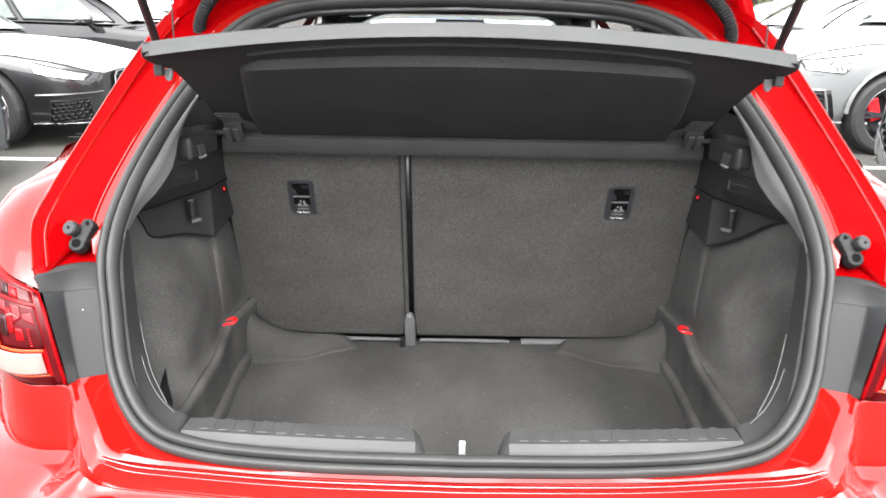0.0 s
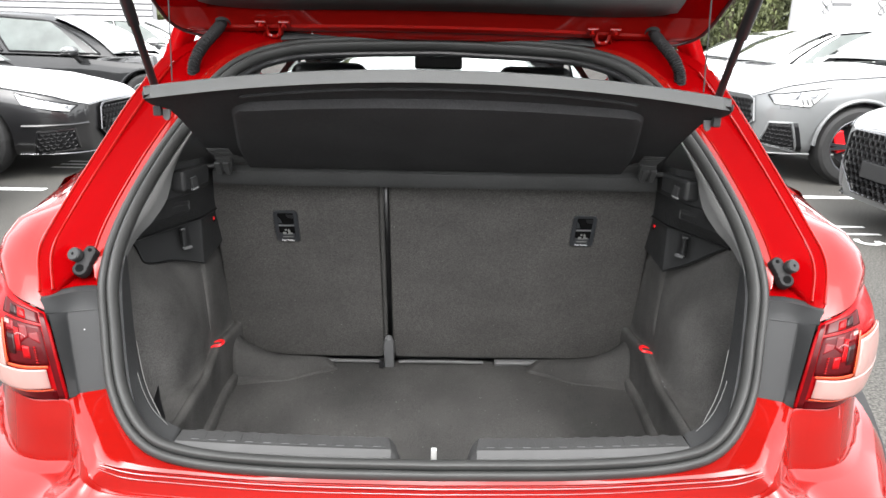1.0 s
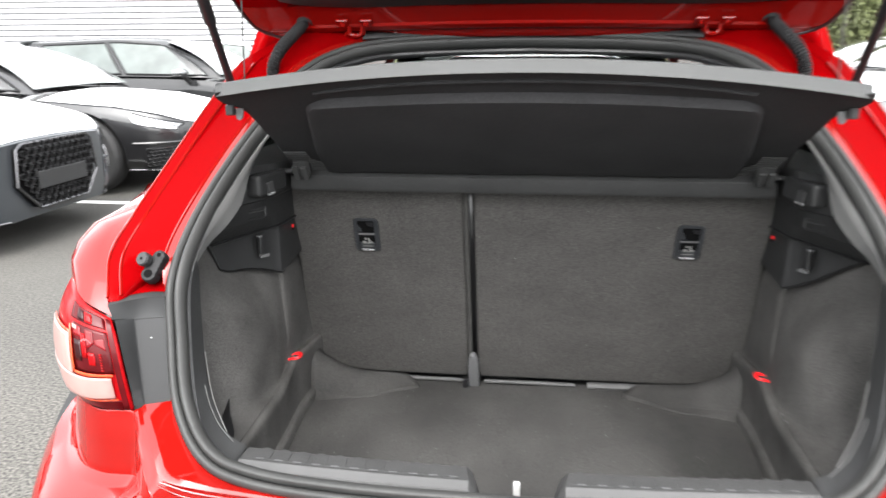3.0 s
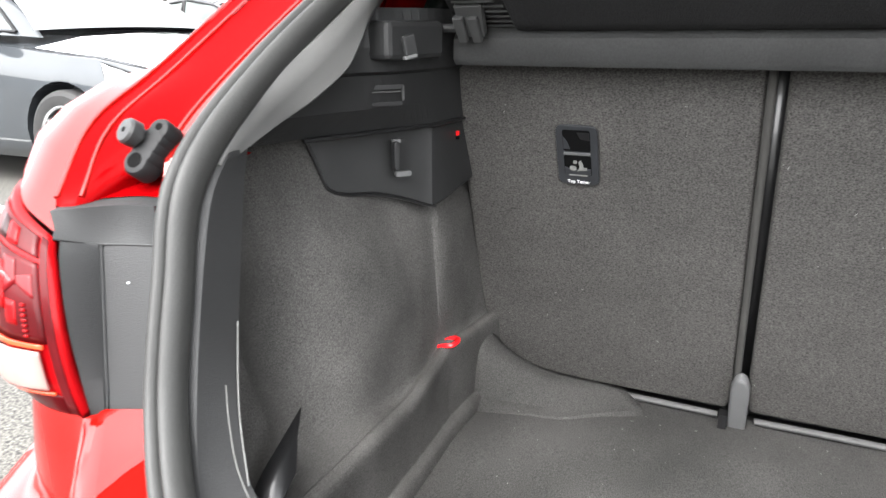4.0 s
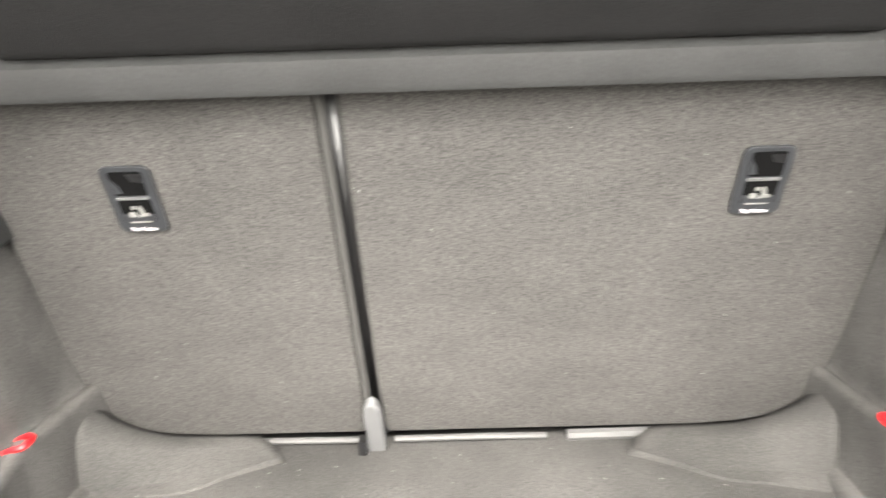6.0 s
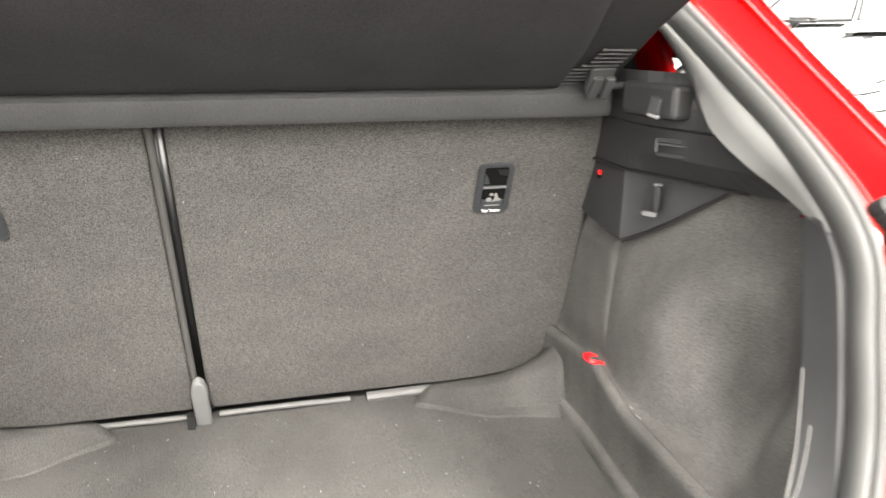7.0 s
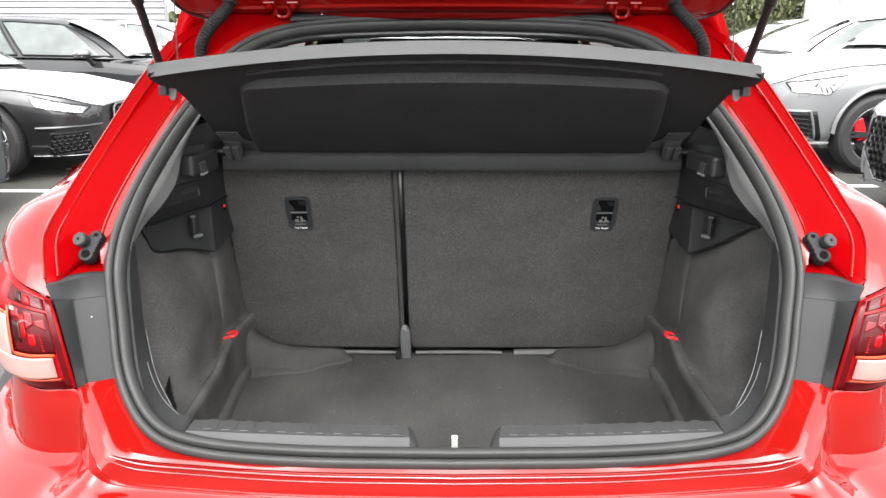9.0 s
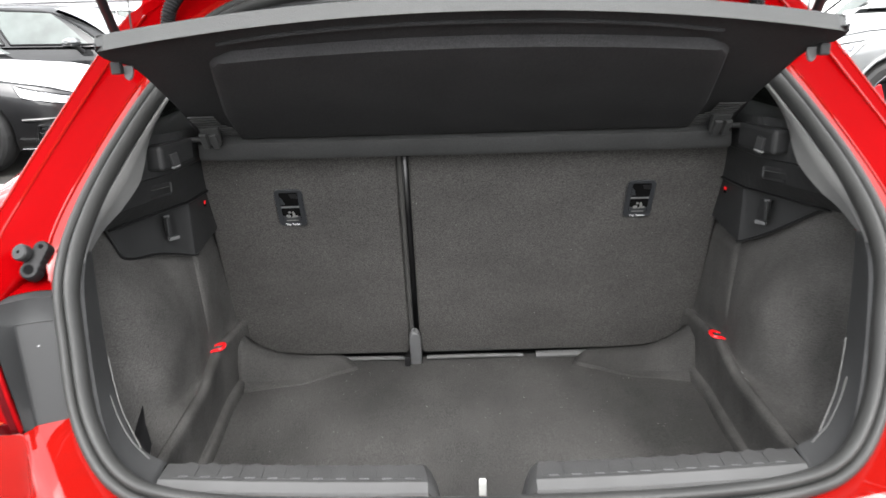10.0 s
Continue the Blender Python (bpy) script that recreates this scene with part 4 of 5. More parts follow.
RY, RZ = .335, 1.147      # rear corners


def shelf_at(f, x):
    """Underside of the flap: f from the hinge (0) to the rear edge (1), x across."""
    arch = (1 - min(1, abs(x) / .47) ** 2)
    return Vector((x, HY + (RY - HY) * f - .020 * f * arch, HZ + (RZ - HZ) * f + .037 * f * f * arch))


def half_w(f):
    return lerp([0, .20, .40, .55, .72, .80, .83, .86, .89, .93, .97, 1.0], [.456, .448, .441, .441, .440, .442, .446, .455, .463, .467, .466, .460], f)


fs = [i / 16 for i in range(13)] + [.78, .81, .83, .845, .86, .875, .89, .91, .94, .97, 1.0]
us = [math.sin((i / 32 - .5) * math.pi) * .35 + (i / 32 * 2 - 1) * .65 for i in range(33)]
under = [[shelf_at(f, u * half_w(f)) for u in us] for f in fs]
flap = grid("flap", under, SHELFM, shelf, "black fabric underside of the shelf flap")
top = [[p + Vector((0, .005, .009)) for p in r] for r in under]
fade = lambda u: math.sqrt(max(0.0, 1 - (max(0, abs(u) - .93) / .07) ** 2))
lip = [[shelf_at(1, u * (half_w(1) + .008)) + Vector((0, -.004 * fade(u) + .015 * (1 - fade(u)) + q * .3, q)) for u in us] for q in (-.006, -.003, .002, .007, .010, .012)]
grid("top_skin", lip + [[p + Vector((0, .004, .004)) for p in r] for r in top[::-1]], SHELFT, shelf, "dark grey moulded top and rear edge")
for s in (1, -1):
    edge = [[r[-1 if s > 0 else 0] for r in under[:-1]], [r[-1 if s > 0 else 0] + Vector((s * .003, .005, .009)) for r in under[:-1]]]
    grid("side_edge", edge, SHELFM, shelf, thick=.003)
# padded inset panel, and the stamped step above it
def inset(f0, f1, ws, n, m, depth, soft_f, soft_u, power):
    out = []
    for i in range(n + 1):
        f = f0 + (f1 - f0) * i / n
        row = []
        for j in range(m + 1):
            u = math.sin((j / m - .5) * math.pi) * .4 + (j / m * 2 - 1) * .6
            w = lerp(*ws, f) * (1 - .09 * max(0, (f - f1 + .09) / .09) ** power)
            e = max(0.0, min(1.0, (1 - abs(u)) / soft_u, (f - f0 + .02) / soft_f, (f1 - f) / soft_f))
            e = e * e * (3 - 2 * e)
            row.append(shelf_at(f, u * w) + Vector((0, -.0008 - depth * e, -.0008 - depth * .8 * e)))
        out.append(row)
    return out


grid("padded_panel", inset(.012, .85, ([0, .3, .67, .85], [.388, .379, .352, .338]), 28, 56, .011, .03, .03, 3), PADM, shelf, "black padded panel under the flap")
tube("stamped_step", [shelf_at(.90 + .025 * (1 - (k / 15 - 1) ** 4), .318 * (k / 15 - 1)) + Vector((0, -.001, -.001)) for k in range(31)], .0032, SHELFM, shelf, "stamped step in the shelf's underside", sides=8)
for s in (1, -1):
    # two-pronged hinge claw with a comb of ribs on the flap
    claw = plate("hinge_claw", [(-.019, .040), (.014, .040), (.011, 0), (-.015, 0)], .010, PLASTG, shelf, "dark grey hinge claw with two prongs", m=Matrix.Translation((s * .426, .634, .980)) @ Matrix(((s, 0, 0, 0), (0, -.6, -.8, 0), (0, .8, -.6, 0), (0, 0, 0, 1))), bevel=.0015)
    for x0 in (-.0105, .0065):
        plate("prong", [(-.0065, .028), (.0065, .028), (.0055, -.004), (-.0055, -.004)], .008, PLASTG, claw, m=Matrix.Translation((s * (.426 - x0), .628, .976)) @ Matrix(((s, 0, 0, 0), (0, -.6, -.8, 0), (0, .8, -.6, 0), (0, 0, 0, 1))), bevel=.002)
    for k in range(10):
        f = .285 - k * .030
        a, b = .440, (.398 if k < 4 else .398 - .007 * (k - 3))
        p, q = (shelf_at(f, s * x) + Vector((0, -.003, -.003)) for x in (a, b))
        tube("comb_rib", [p, q], .0014, PLASTG, claw, sides=5)
    tube("pivot_pin", [(s * .435, .632, .984), (s * .480, .630, .984)], .005, PLAST, shelf, "black pivot pin")
    clip = box("cord_clip", (.013, .012, .016), (s * .457, .378, 1.120), PLAST, shelf, "black cord clip", bevel=.002)
    plate("clip_loop", [(-.007, .010), (.007, .010), (.007, .002), (.0045, -.006), (0, -.009), (-.0045, -.006), (-.007, .002)], .005, PLASTL, clip, "grey loop of the clip", m=Matrix.Translation((s * .447, .390, 1.112)) @ pose(0, 0, 0, 90), bevel=.001)
    tube("lift_cord", [(s * .428, .372, 1.168), (s * .402, .33, 1.44)], .0011, RUBBER, shelf, "thin grey lifting cord", sides=6)

# ---- tailgate, open ----
gate = new("tailgate")
gate.parent = car
gate["label"] = "open red tailgate"
GY, GZ, GA = .835, 1.240, radians(34)


def gate_at(d, x, lift=0.0):
    """A place on the tailgate's inner face: d from the hinge edge outward, lift towards the boot."""
    bow = -.016 * (x / .6) ** 2
    return Vector((x, GY - d * math.cos(GA) - lift * math.sin(GA) + bow * .3, GZ + d * math.sin(GA) - lift * math.cos(GA) + bow))


def gate_w(d):
    return lerp([0, .006, .012, .02, .034, .050, .067, .10, .14, .20, .40, .62, .80, .95], [.440, .490, .506, .524, .545, .558, .566, .572, .574, .578, .60, .62, .60, .56], d)


ds = [0, .003, .006, .012, .02, .027, .034, .038, .049, .060, .064, .090, .118, .14, .20, .30, .42, .52, .64, .80, .95]
uu = [i / 40 * 2 - 1 for i in range(41)]
prof = {0: .0, .003: .006, .006: .010, .012: .013, .02: .014, .027: .012, .034: .009, .038: .013, .049: .017, .060: .016, .064: .012, .090: .008, .118: .006}
inner = [[gate_at(d, u * gate_w(d), prof.get(d, .004) * (1 - abs(u) ** 8)) for u in uu] for d in ds]
outer = [[gate_at(d, u * (gate_w(d) + .006), -.045) for u in uu] for d in ds]
grid("inner_panel", inner[:13], RED, gate, "red painted inner frame of the tailgate")
side_l = [[r[0] for r in inner[12:]], [r[0] + (r[4] - r[0]) * .9 for r in inner[12:]]]
side_r = [[r[-1] for r in inner[12:]], [r[-1] + (r[-5] - r[-1]) * .9 for r in inner[12:]]]
grid("inner_panel", side_l, RED_SHADED, gate, flip=True)
grid("inner_panel", side_r, RED_SHADED, gate)
for a, b in ((.112, .205), (.50, .62)):
    grid("glass_trim", [[gate_at(d - (.03 * abs(u) ** 6 if d == b and a > .5 else -.03 * abs(u) ** 8 if d == a and a < .5 else 0), u * gate_w(d) * .84, .010) for u in uu] for d in (a, (a + b) / 2, b)], TRIMG, gate, "dark grey trim round the tailgate glass", thick=.006)
gp = grid("rear_glass", [[gate_at(d, u * gate_w(d) * .80, .0) for u in uu] for d in (.19, .30, .42, .52)], TINT, gate, "tinted tailgate glass", thick=.004)
gp.visible_shadow = False
grid("lower_trim", [[gate_at(d, u * gate_w(d) * .93, .02) for u in uu] for d in (.60, .70, .82, .93)], PLAST, gate, "black lower tailgate trim", thick=.01)
grid("outer_skin", outer[:14], RED, gate, "glossy red tailgate skin", flip=True)
grid("outer_skin", outer[16:], RED, gate, flip=True)
for sl, fl in ((slice(0, 5), True), (slice(-5, None), True)):
    grid("outer_skin", [r[sl] for r in outer[13:17]], RED, gate, flip=fl)
rim = [r[0] for r in inner] + inner[-1][1:] + [r[-1] for r in inner[-2::-1]] + inner[0][-2:0:-1]
rim2 = [r[0] for r in outer] + outer[-1][1:] + [r[-1] for r in outer[-2::-1]] + outer[0][-2:0:-1]
grid("rim", [rim + rim[:1], rim2 + rim2[:1]], BLACK, gate, "black edge seal of the tailgate")
tube("edge_seal", rim + rim[:1], .0042, BLACK, gate, "black rubber bead round the tailgate", sides=8)
for s in (1, -1):
    hinge = new("gate_hinge")
    hinge.parent = gate
    hinge["label"] = "red painted tailgate hinge"
    for off in (-.030, .030):
        x = s * .347 + off * .8
        tube("hinge_arm", cr([(x + s * .014 - off * .1, .817, 1.212), (x + s * .010 - off * .15, .797, 1.232), (x - off * .28, .777, 1.250), (x - off * .12, .764, 1.262)], 4), .0048, RED, hinge, sides=8)
        box("hinge_foot", (.024, .020, .006), (x, .762, 1.262), RED, hinge, bevel=.002, turn=pose(0, 0, 0, -34))
        tube("bolt", [(x, .760, 1.262), (x, .754, 1.253)], .006, RED, hinge, sides=6)
    tube("hinge_bow", cr([(s * .347 - .014, .768, 1.256), (s * .347 - .010, .772, 1.240), (s * .347 + .010, .772, 1.240), (s * .347 + .014, .768, 1.256)], 4), .004, RED, hinge, sides=8)
    # gas strut
    strut = tube("gas_strut", [(s * .532, .588, 1.120), (s * .527, .49, 1.255)], .0075, BLACK, car, "black gas strut of the tailgate", sides=12)
    tube("piston_rod", [(s * .527, .49, 1.255), (s * .511, .175, 1.675)], .0105, BLACK, strut, sides=12)
    box("strut_foot", (.018, .020, .026), (s * .536, .592, 1.130), BLACK, strut, bevel=.005, turn=pose(0, 0, 0, -35))
    # cable bellows
    path = cr([(s * .490, .680, 1.140), (s * .486, .664, 1.178), (s * .472, .674, 1.212), (s * .459, .735, 1.245), (s * .453, .770, 1.262)], 34)
    rad = [.0102 + (.0021 if (i // 2 % 2 and 8 < i < 122) else 0) for i in range(len(path))]
    tube("cable_bellows", path, rad, BELLOWS, car, "black ribbed rubber cable bellows", sides=12)
    lathe("bellows_collar", [(.001, 0), (.026, 0), (.026, .004), (.016, .010), (.014, .012)], PLAST, car, m=Matrix.Translation((s * .452, .776, 1.270)) @ Vector((0, -.56, -.83)).to_track_quat("Y", "Z").to_matrix().to_4x4())
# roof edge trim and water-marked flange
grid("roof_flange", [[Vector((x, .852 - .18 * (x / .45) ** 2, 1.243 - .02 * (x / .4) ** 2)) for x in [k / 20 * .66 - .33 for k in range(21)]], [Vector((x, .90 - .16 * (x / .45) ** 2, 1.262 - .02 * (x / .4) ** 2)) for x in [k / 20 * .66 - .33 for k in range(21)]]], PLAST, car, "black roof edge strip", thick=.004, flip=True)

rnd = random.Random(23)
for k in range(16):
    x = rnd.uniform(-.03, .20) if k < 12 else rnd.uniform(-.30, -.05)
    bm = bmesh.new()
    bmesh.ops.create_icosphere(bm, subdivisions=1, radius=1.0)
    bmesh.ops.scale(bm, vec=(rnd.uniform(.002, .007), .0022, .0012), verts=bm.verts)
    bmesh.ops.translate(bm, vec=(x, .868 - .17 * (x / .45) ** 2 + rnd.uniform(-.006, .006), 1.2535 - .02 * (x / .4) ** 2), verts=bm.verts)
    part("water_drop", bm, PWHITE, car, "pale water drop on the roof edge", smooth=True)

# ---- cabin: roof, floor, windows, front ----
rs = []
for y in (.80, .95, 1.3, 1.8, 2.2, 2.45):
    z = lerp([.80, .95, 1.3, 1.8, 2.2, 2.45], [1.272, 1.31, 1.365, 1.39, 1.38, 1.35], y)
    rs.append([Vector((x, y + .08 * (1 - (x / .56) ** 2), z - .10 * abs(x / .60) ** 3)) for x in [k / 16 * 1.06 - .53 for k in range(17)]])
grid("roof_skin", rs, RED, car, "glossy red roof", flip=False)
grid("roof_lining", [[p + Vector((0, 0, -.035)) for p in r] for r in rs], WALLG, car, "pale grey roof lining", flip=True)
grid("cabin_floor", [[(-.78, y, .25), (.78, y, .25)] for y in (.9, 3.0)], CARPET, car, "dark cabin floor")
for s in (1, -1):
    # doors below the glass
    rows = []
    for z in (.22, .35, .5, .65, .80, .88, .94):
        rows.append([Vector((s * width(z) * lerp([.7, .95, 1.5, 2.6, 3.3, 3.7], [.985, 1, 1, 1, .98, .93], y), y, z)) for y in (.70, .95, 1.3, 1.8, 2.3, 2.8, 3.3, 3.6)])
    grid("door_side", rows, RED, car, "glossy red door side", flip=s < 0)
    grid("door_lining", [[Vector((s * (.76 if z < .85 else .74), y, z)) for y in (.95, 1.8, 3.0)] for z in (.25, .85, .96)], PLAST, car, "black door lining", flip=s > 0)
    for y0, y1, dz in ((.98, 1.06, 0), (1.82, 1.95, 0), (2.95, 3.0, 0)):
        lean = .55 if y0 > 2.5 else (-.12 if y0 > 1.5 else -.30)
        z1 = 1.33
        b0 = [Vector((s * .745, y0, .92)), Vector((s * .745, y1, .92))]
        b1 = [Vector((s * .53, y0 - lean * (1 if y0 > 2.5 else -.3), z1)), Vector((s * .53, y1 - lean * (1 if y0 > 2.5 else -.3), z1))]
        grid("window_pillar", [b0, b1], PLAST if y0 > 1.5 else RED_SHADED, car, "window pillar", thick=.03, flip=s > 0)
    pane = grid("side_window", [[Vector((s * .752, y, .93)) for y in (1.0, 1.9, 2.9)], [Vector((s * .535, y, 1.325)) for y in (1.05, 1.85, 2.45)]], PANE, car, "clear side window", flip=s < 0, thick=.004)
    pane.visible_shadow = False
    box("door_mirror", (.20, .10, .13), (s * .93, 2.85, .98), RED, car, "red door mirror", bevel=.03)
ws = grid("windscreen", [[Vector((x, 3.08 - .10 * (x / .65) ** 2, .96)) for x in (-.68, -.35, 0, .35, .68)], [Vector((x * .80, 2.50 - .06 * (x / .65) ** 2, 1.335)) for x in (-.68, -.35, 0, .35, .68)]], PANE, car, "clear windscreen", thick=.005)
ws.visible_shadow = False
grid("dashboard", [[(x, 2.55, .82) for x in (-.72, 0, .72)], [(x, 2.62, .93) for x in (-.72, 0, .72)], [(x, 3.10, .955) for x in (-.70, 0, .70)]], PLAST, car, "black dashboard")
tube("steering_wheel", [(.36 + .18 * math.cos(a), 2.42 + .08 * math.sin(a), .86 + .165 * math.sin(a)) for a in [k / 24 * 2 * math.pi for k in range(25)]], .014, LEATHER, car, "black leather steering wheel")
box("rear_view_mirror", (.22, .03, .06), (.015, 2.58, 1.125), BLACK, car, "black rear-view mirror", bevel=.012)
rows = []
for y, zt, w in ((3.02, .95, .74), (3.3, .93, .74), (3.6, .86, .70), (3.8, .74, .62), (3.9, .55, .56), (3.90, .30, .55), (3.85, .2, .5)):
    rows.append([Vector((x * w, y - .14 * x * x, zt - .05 * abs(x) ** 3)) for x in [k / 8 - 1 for k in range(17)]])
grid("bonnet_and_nose", rows, RED, car, "glossy red bonnet and nose")
rows = []
for s in (1, -1):
    grid("front_wing", [[Vector((s * .74, y, z1)), Vector((s * .86, y, z1 - .15)), Vector((s * .85, y, .25))] for y, z1 in ((3.02, .93), (3.3, .90), (3.6, .82))] + [[Vector((s * .60, 3.80, .70)), Vector((s * .66, 3.76, .55)), Vector((s * .66, 3.74, .25))]], RED, car, flip=s > 0)


def front_seat(x):
    seat = new("front_seat")
    seat.parent = car
    seat["label"] = "black leather front seat with headrest"
    bm = box_bm((.50, .14, .60), .05, segments=4)
    bmesh.ops.transform(bm, matrix=Matrix.Translation((x, 1.72, .62)) @ pose(0, 0, 0, 15), verts=bm.verts)
    part("backrest", bm, LEATHER, seat, smooth=True)
    bm = box_bm((.50, .50, .16), .05, segments=4)
    bmesh.ops.translate(bm, vec=(x, 2.0, .40), verts=bm.verts)
    part("cushion", bm, LEATHER, seat, smooth=True)
    bm = box_bm((.255, .10, .215), .042, segments=5)
    bmesh.ops.transform(bm, matrix=Matrix.Translation((x, 1.66, 1.045)) @ pose(0, 0, 0, 8), verts=bm.verts)
    part("headrest", bm, LEATHER, seat, smooth=True)
    for d in (-.05, .05):
        tube("headrest_post", [(x + d, 1.675, .86), (x + d, 1.665, .96)], .006, METAL, seat, "chrome post")


front_seat(-.355)
front_seat(.335)
box("rear_seat_cushion", (1.2, .5, .2), (0, 1.22, .42), LEATHER, car, "black rear seat bench", bevel=.05)


def wheel(parent, c, r, w, rim, spokes, side, caliper=None):
    """A wheel at c, its outer face towards side (along y)."""
    m = Matrix.Translation(c) @ Matrix.Diagonal((1, side, 1, 1))
    tyre = lathe("wheel", [(r * .70, .5 * w), (r * .78, .54 * w), (r * .90, .54 * w), (r * .975, .46 * w), (r, .36 * w), (r, -.36 * w), (r * .97, -.48 * w), (r * .7, -.5 * w)], TYRE, parent, "black road tyre", n=40, m=m)
    lathe("rim", [(r * .72, .50 * w), (r * .70, .52 * w), (r * .665, .48 * w), (r * .65, .30 * w), (r * .65, -.4 * w)], rim, tyre, n=40, m=m)
    bm = bmesh.new()
    for k in range(spokes):
        a = 2 * math.pi * k / spokes
        for dlt in (-.09, .09):
            ca, sa, cb, sb = math.cos(a), math.sin(a), math.cos(a + dlt), math.sin(a + dlt)
            n1, n2 = Vector((-sa, 0, ca)), Vector((-sb, 0, cb))
            p0, p1 = Vector((ca, 0, sa)) * r * .12, Vector((cb, 0, sb)) * r * .68
            vs = [p0 + n1 * r * .05, p0 - n1 * r * .05, p1 - n2 * r * .035, p1 + n2 * r * .035]
            f = [bm.verts.new(v + Vector((0, (.42 if i < 2 else .46) * w, 0))) for i, v in enumerate(vs)]
            b = [bm.verts.new(v + Vector((0, .30 * w, 0))) for v in vs]
            bm.faces.new(f)
            for i in range(4):
                bm.faces.new((f[i], b[i], b[(i + 1) % 4], f[(i + 1) % 4]))
    bmesh.ops.transform(bm, matrix=m, verts=bm.verts)
    bmesh.ops.recalc_face_normals(bm, faces=bm.faces)
    part("spokes", bm, rim, tyre)
    lathe("hub_cap", [(.0005, .46 * w), (r * .11, .46 * w), (r * .15, .40 * w)], rim, tyre, n=20, m=m)
    lathe("brake_disc", [(r * .12, .12 * w), (r * .48, .12 * w), (r * .48, .05 * w)], ALLOYD, tyre, n=28, m=m)
    if caliper:
        bm = box_bm((r * .26, .10, r * .55), .01)
        bmesh.ops.transform(bm, matrix=m @ Matrix.Translation((r * .40, .02, r * .12)) @ pose(0, 0, 0, 0, 20, 0), verts=bm.verts)
        part("brake_caliper", bm, caliper, tyre, "red brake caliper")
    return tyre


for s in (1, -1):
    for y in (.60, 3.16):
        wm = wheel(car, Vector((0, 0, 0)), .31, .205, ALLOY, 5, 1)
        wm.matrix_world = Matrix.Translation((s * .765, y, .31)) @ pose(0, 0, 0, 0, 0, -90 * s)


# ---- the other parked cars ----
def parked_car(name, label, m, paint, L=4.2, W=.90, H=1.40, hood=(.70, .96), cowl=1.30, roof0=2.05, roof1=3.2, tail=.95, wr=.33, rim=ALLOY, spokes=5, caliper=None, suv=False, mirror_sheen=False, plate_bar=True, lamp=(.085, .11), gwf=.46, lx=.56, film=False, drop=0.0):
    """A parked car, nose at the origin towards +x, wheels on z = 0."""
    root = new(name)
    tagged(root, label, "car", "parked cars")
    b0 = .20 if not suv else .26
    zb = hood[1]
    nz = hood[0]
    fr = lambda x: lerp([0, .05, .12, .25, .6, 1.1, cowl + .01], [0, .15, .33, .57, .83, .96, 1], x)
    ztop = lambda x: nz + (zb - nz) * fr(x) if x <= cowl else lerp([cowl, cowl + .15, L - .5, L - .12, L], [zb, zb + .01, zb + .05, tail, tail - .15], x)
    crown = lambda x: lerp([0, .05, .12, .3, .7, 1.2, 2.0], [.015, .04, .06, .085, .10, .09, .06], x) * (zb - nz) / .30
    nose = [.60, .70, .79, .87, .935] if not suv else [.74, .80, .86, .91, .95]
    wid = lambda x: W * lerp([0, .03, .08, .16, .30, .55, .9, 1.5, L - .8, L - .25, L], nose + [.975, .995, 1, 1, .93, .74], x)

    def S(x, v, lift=0.0):
        """The skin at x behind the nose and v round the side (0: underside, 8: the middle of the top)."""
        w, z = wid(x), ztop(x)
        c = crown(x)
        e = z - c
        zz = [b0, b0, b0 + .07, b0 + .20, b0 + (e - b0) * .62, b0 + (e - b0) * .86, e, z - c * .22, z]
        ww = [0, w * .90, w * .965, w * .99, w, w * .985, w * .95, w * .52, 0]
        return Vector((-x, lerp(range(9), ww, v), lerp(range(9), zz, v)))

    def Sn(x, v, s, lift):
        p = S(x, v)
        a, b = S(x + .01, v) - S(max(0, x - .01), v), S(x, min(8, v + .05)) - S(x, max(0, v - .05))
        n = b.cross(a).normalized()
        if n.y < -.2 or (abs(n.y) <= .2 and n.z < 0 and v > 4):
            n = -n
        q = p + n * lift
        return Vector((q.x, s * q.y, q.z))

    def Z(x, z, s, lift=.005):
        """The flank at x behind the nose and height z, lifted outward."""
        lo_, hi_ = 1.0, 6.0
        for _ in range(22):
            m_ = (lo_ + hi_) / 2
            lo_, hi_ = (m_, hi_) if S(x, m_).z < z else (lo_, m_)
        p = S(x, lo_)
        a = S(x + .02, lo_) - S(max(0, x - .02), lo_)
        n = Vector((-a.y, a.x, 0)).normalized()
        n = -n if n.y < 0 else n
        return Vector((p.x + n.x * lift, s * (p.y + n.y * lift), p.z))

    def quad(name, tl, tr, br, bl, material, s, parent, label="", lift=.005, n=6):
        """A shaped piece lying on the flank, by its four corners (x behind the nose, z)."""
        r = []
        for i in range(n + 1):
            row = []
            for j in range(n + 1):
                u, v = j / n, i / n
                x = (tl[0] * (1 - u) + tr[0] * u) * (1 - v) + (bl[0] * (1 - u) + br[0] * u) * v
                z = (tl[1] * (1 - u) + tr[1] * u) * (1 - v) + (bl[1] * (1 - u) + br[1] * u) * v
                row.append(Z(x, z, s, lift))
            r.append(row)
        return grid(name, r, material, parent, label, flip=s > 0, thick=.003)

    def outline(name, pts, material, s, parent, r=.006, lift=.005):
        q = [Z(a[0] + (b[0] - a[0]) * k / 5, a[1] + (b[1] - a[1]) * k / 5, s, lift) for a, b in zip(pts, pts[1:] + pts[:1]) for k in range(5)]
        return tube(name, q + q[:1], r, material, parent, sides=6)

    xs = [0, .02, .05, .09, .14, .2, .3, .45, .6, .8, 1.0, cowl, cowl + .15, 1.9, 2.4, 2.9, L - .8, L - .5, L - .25, L - .1, L - .03, L]
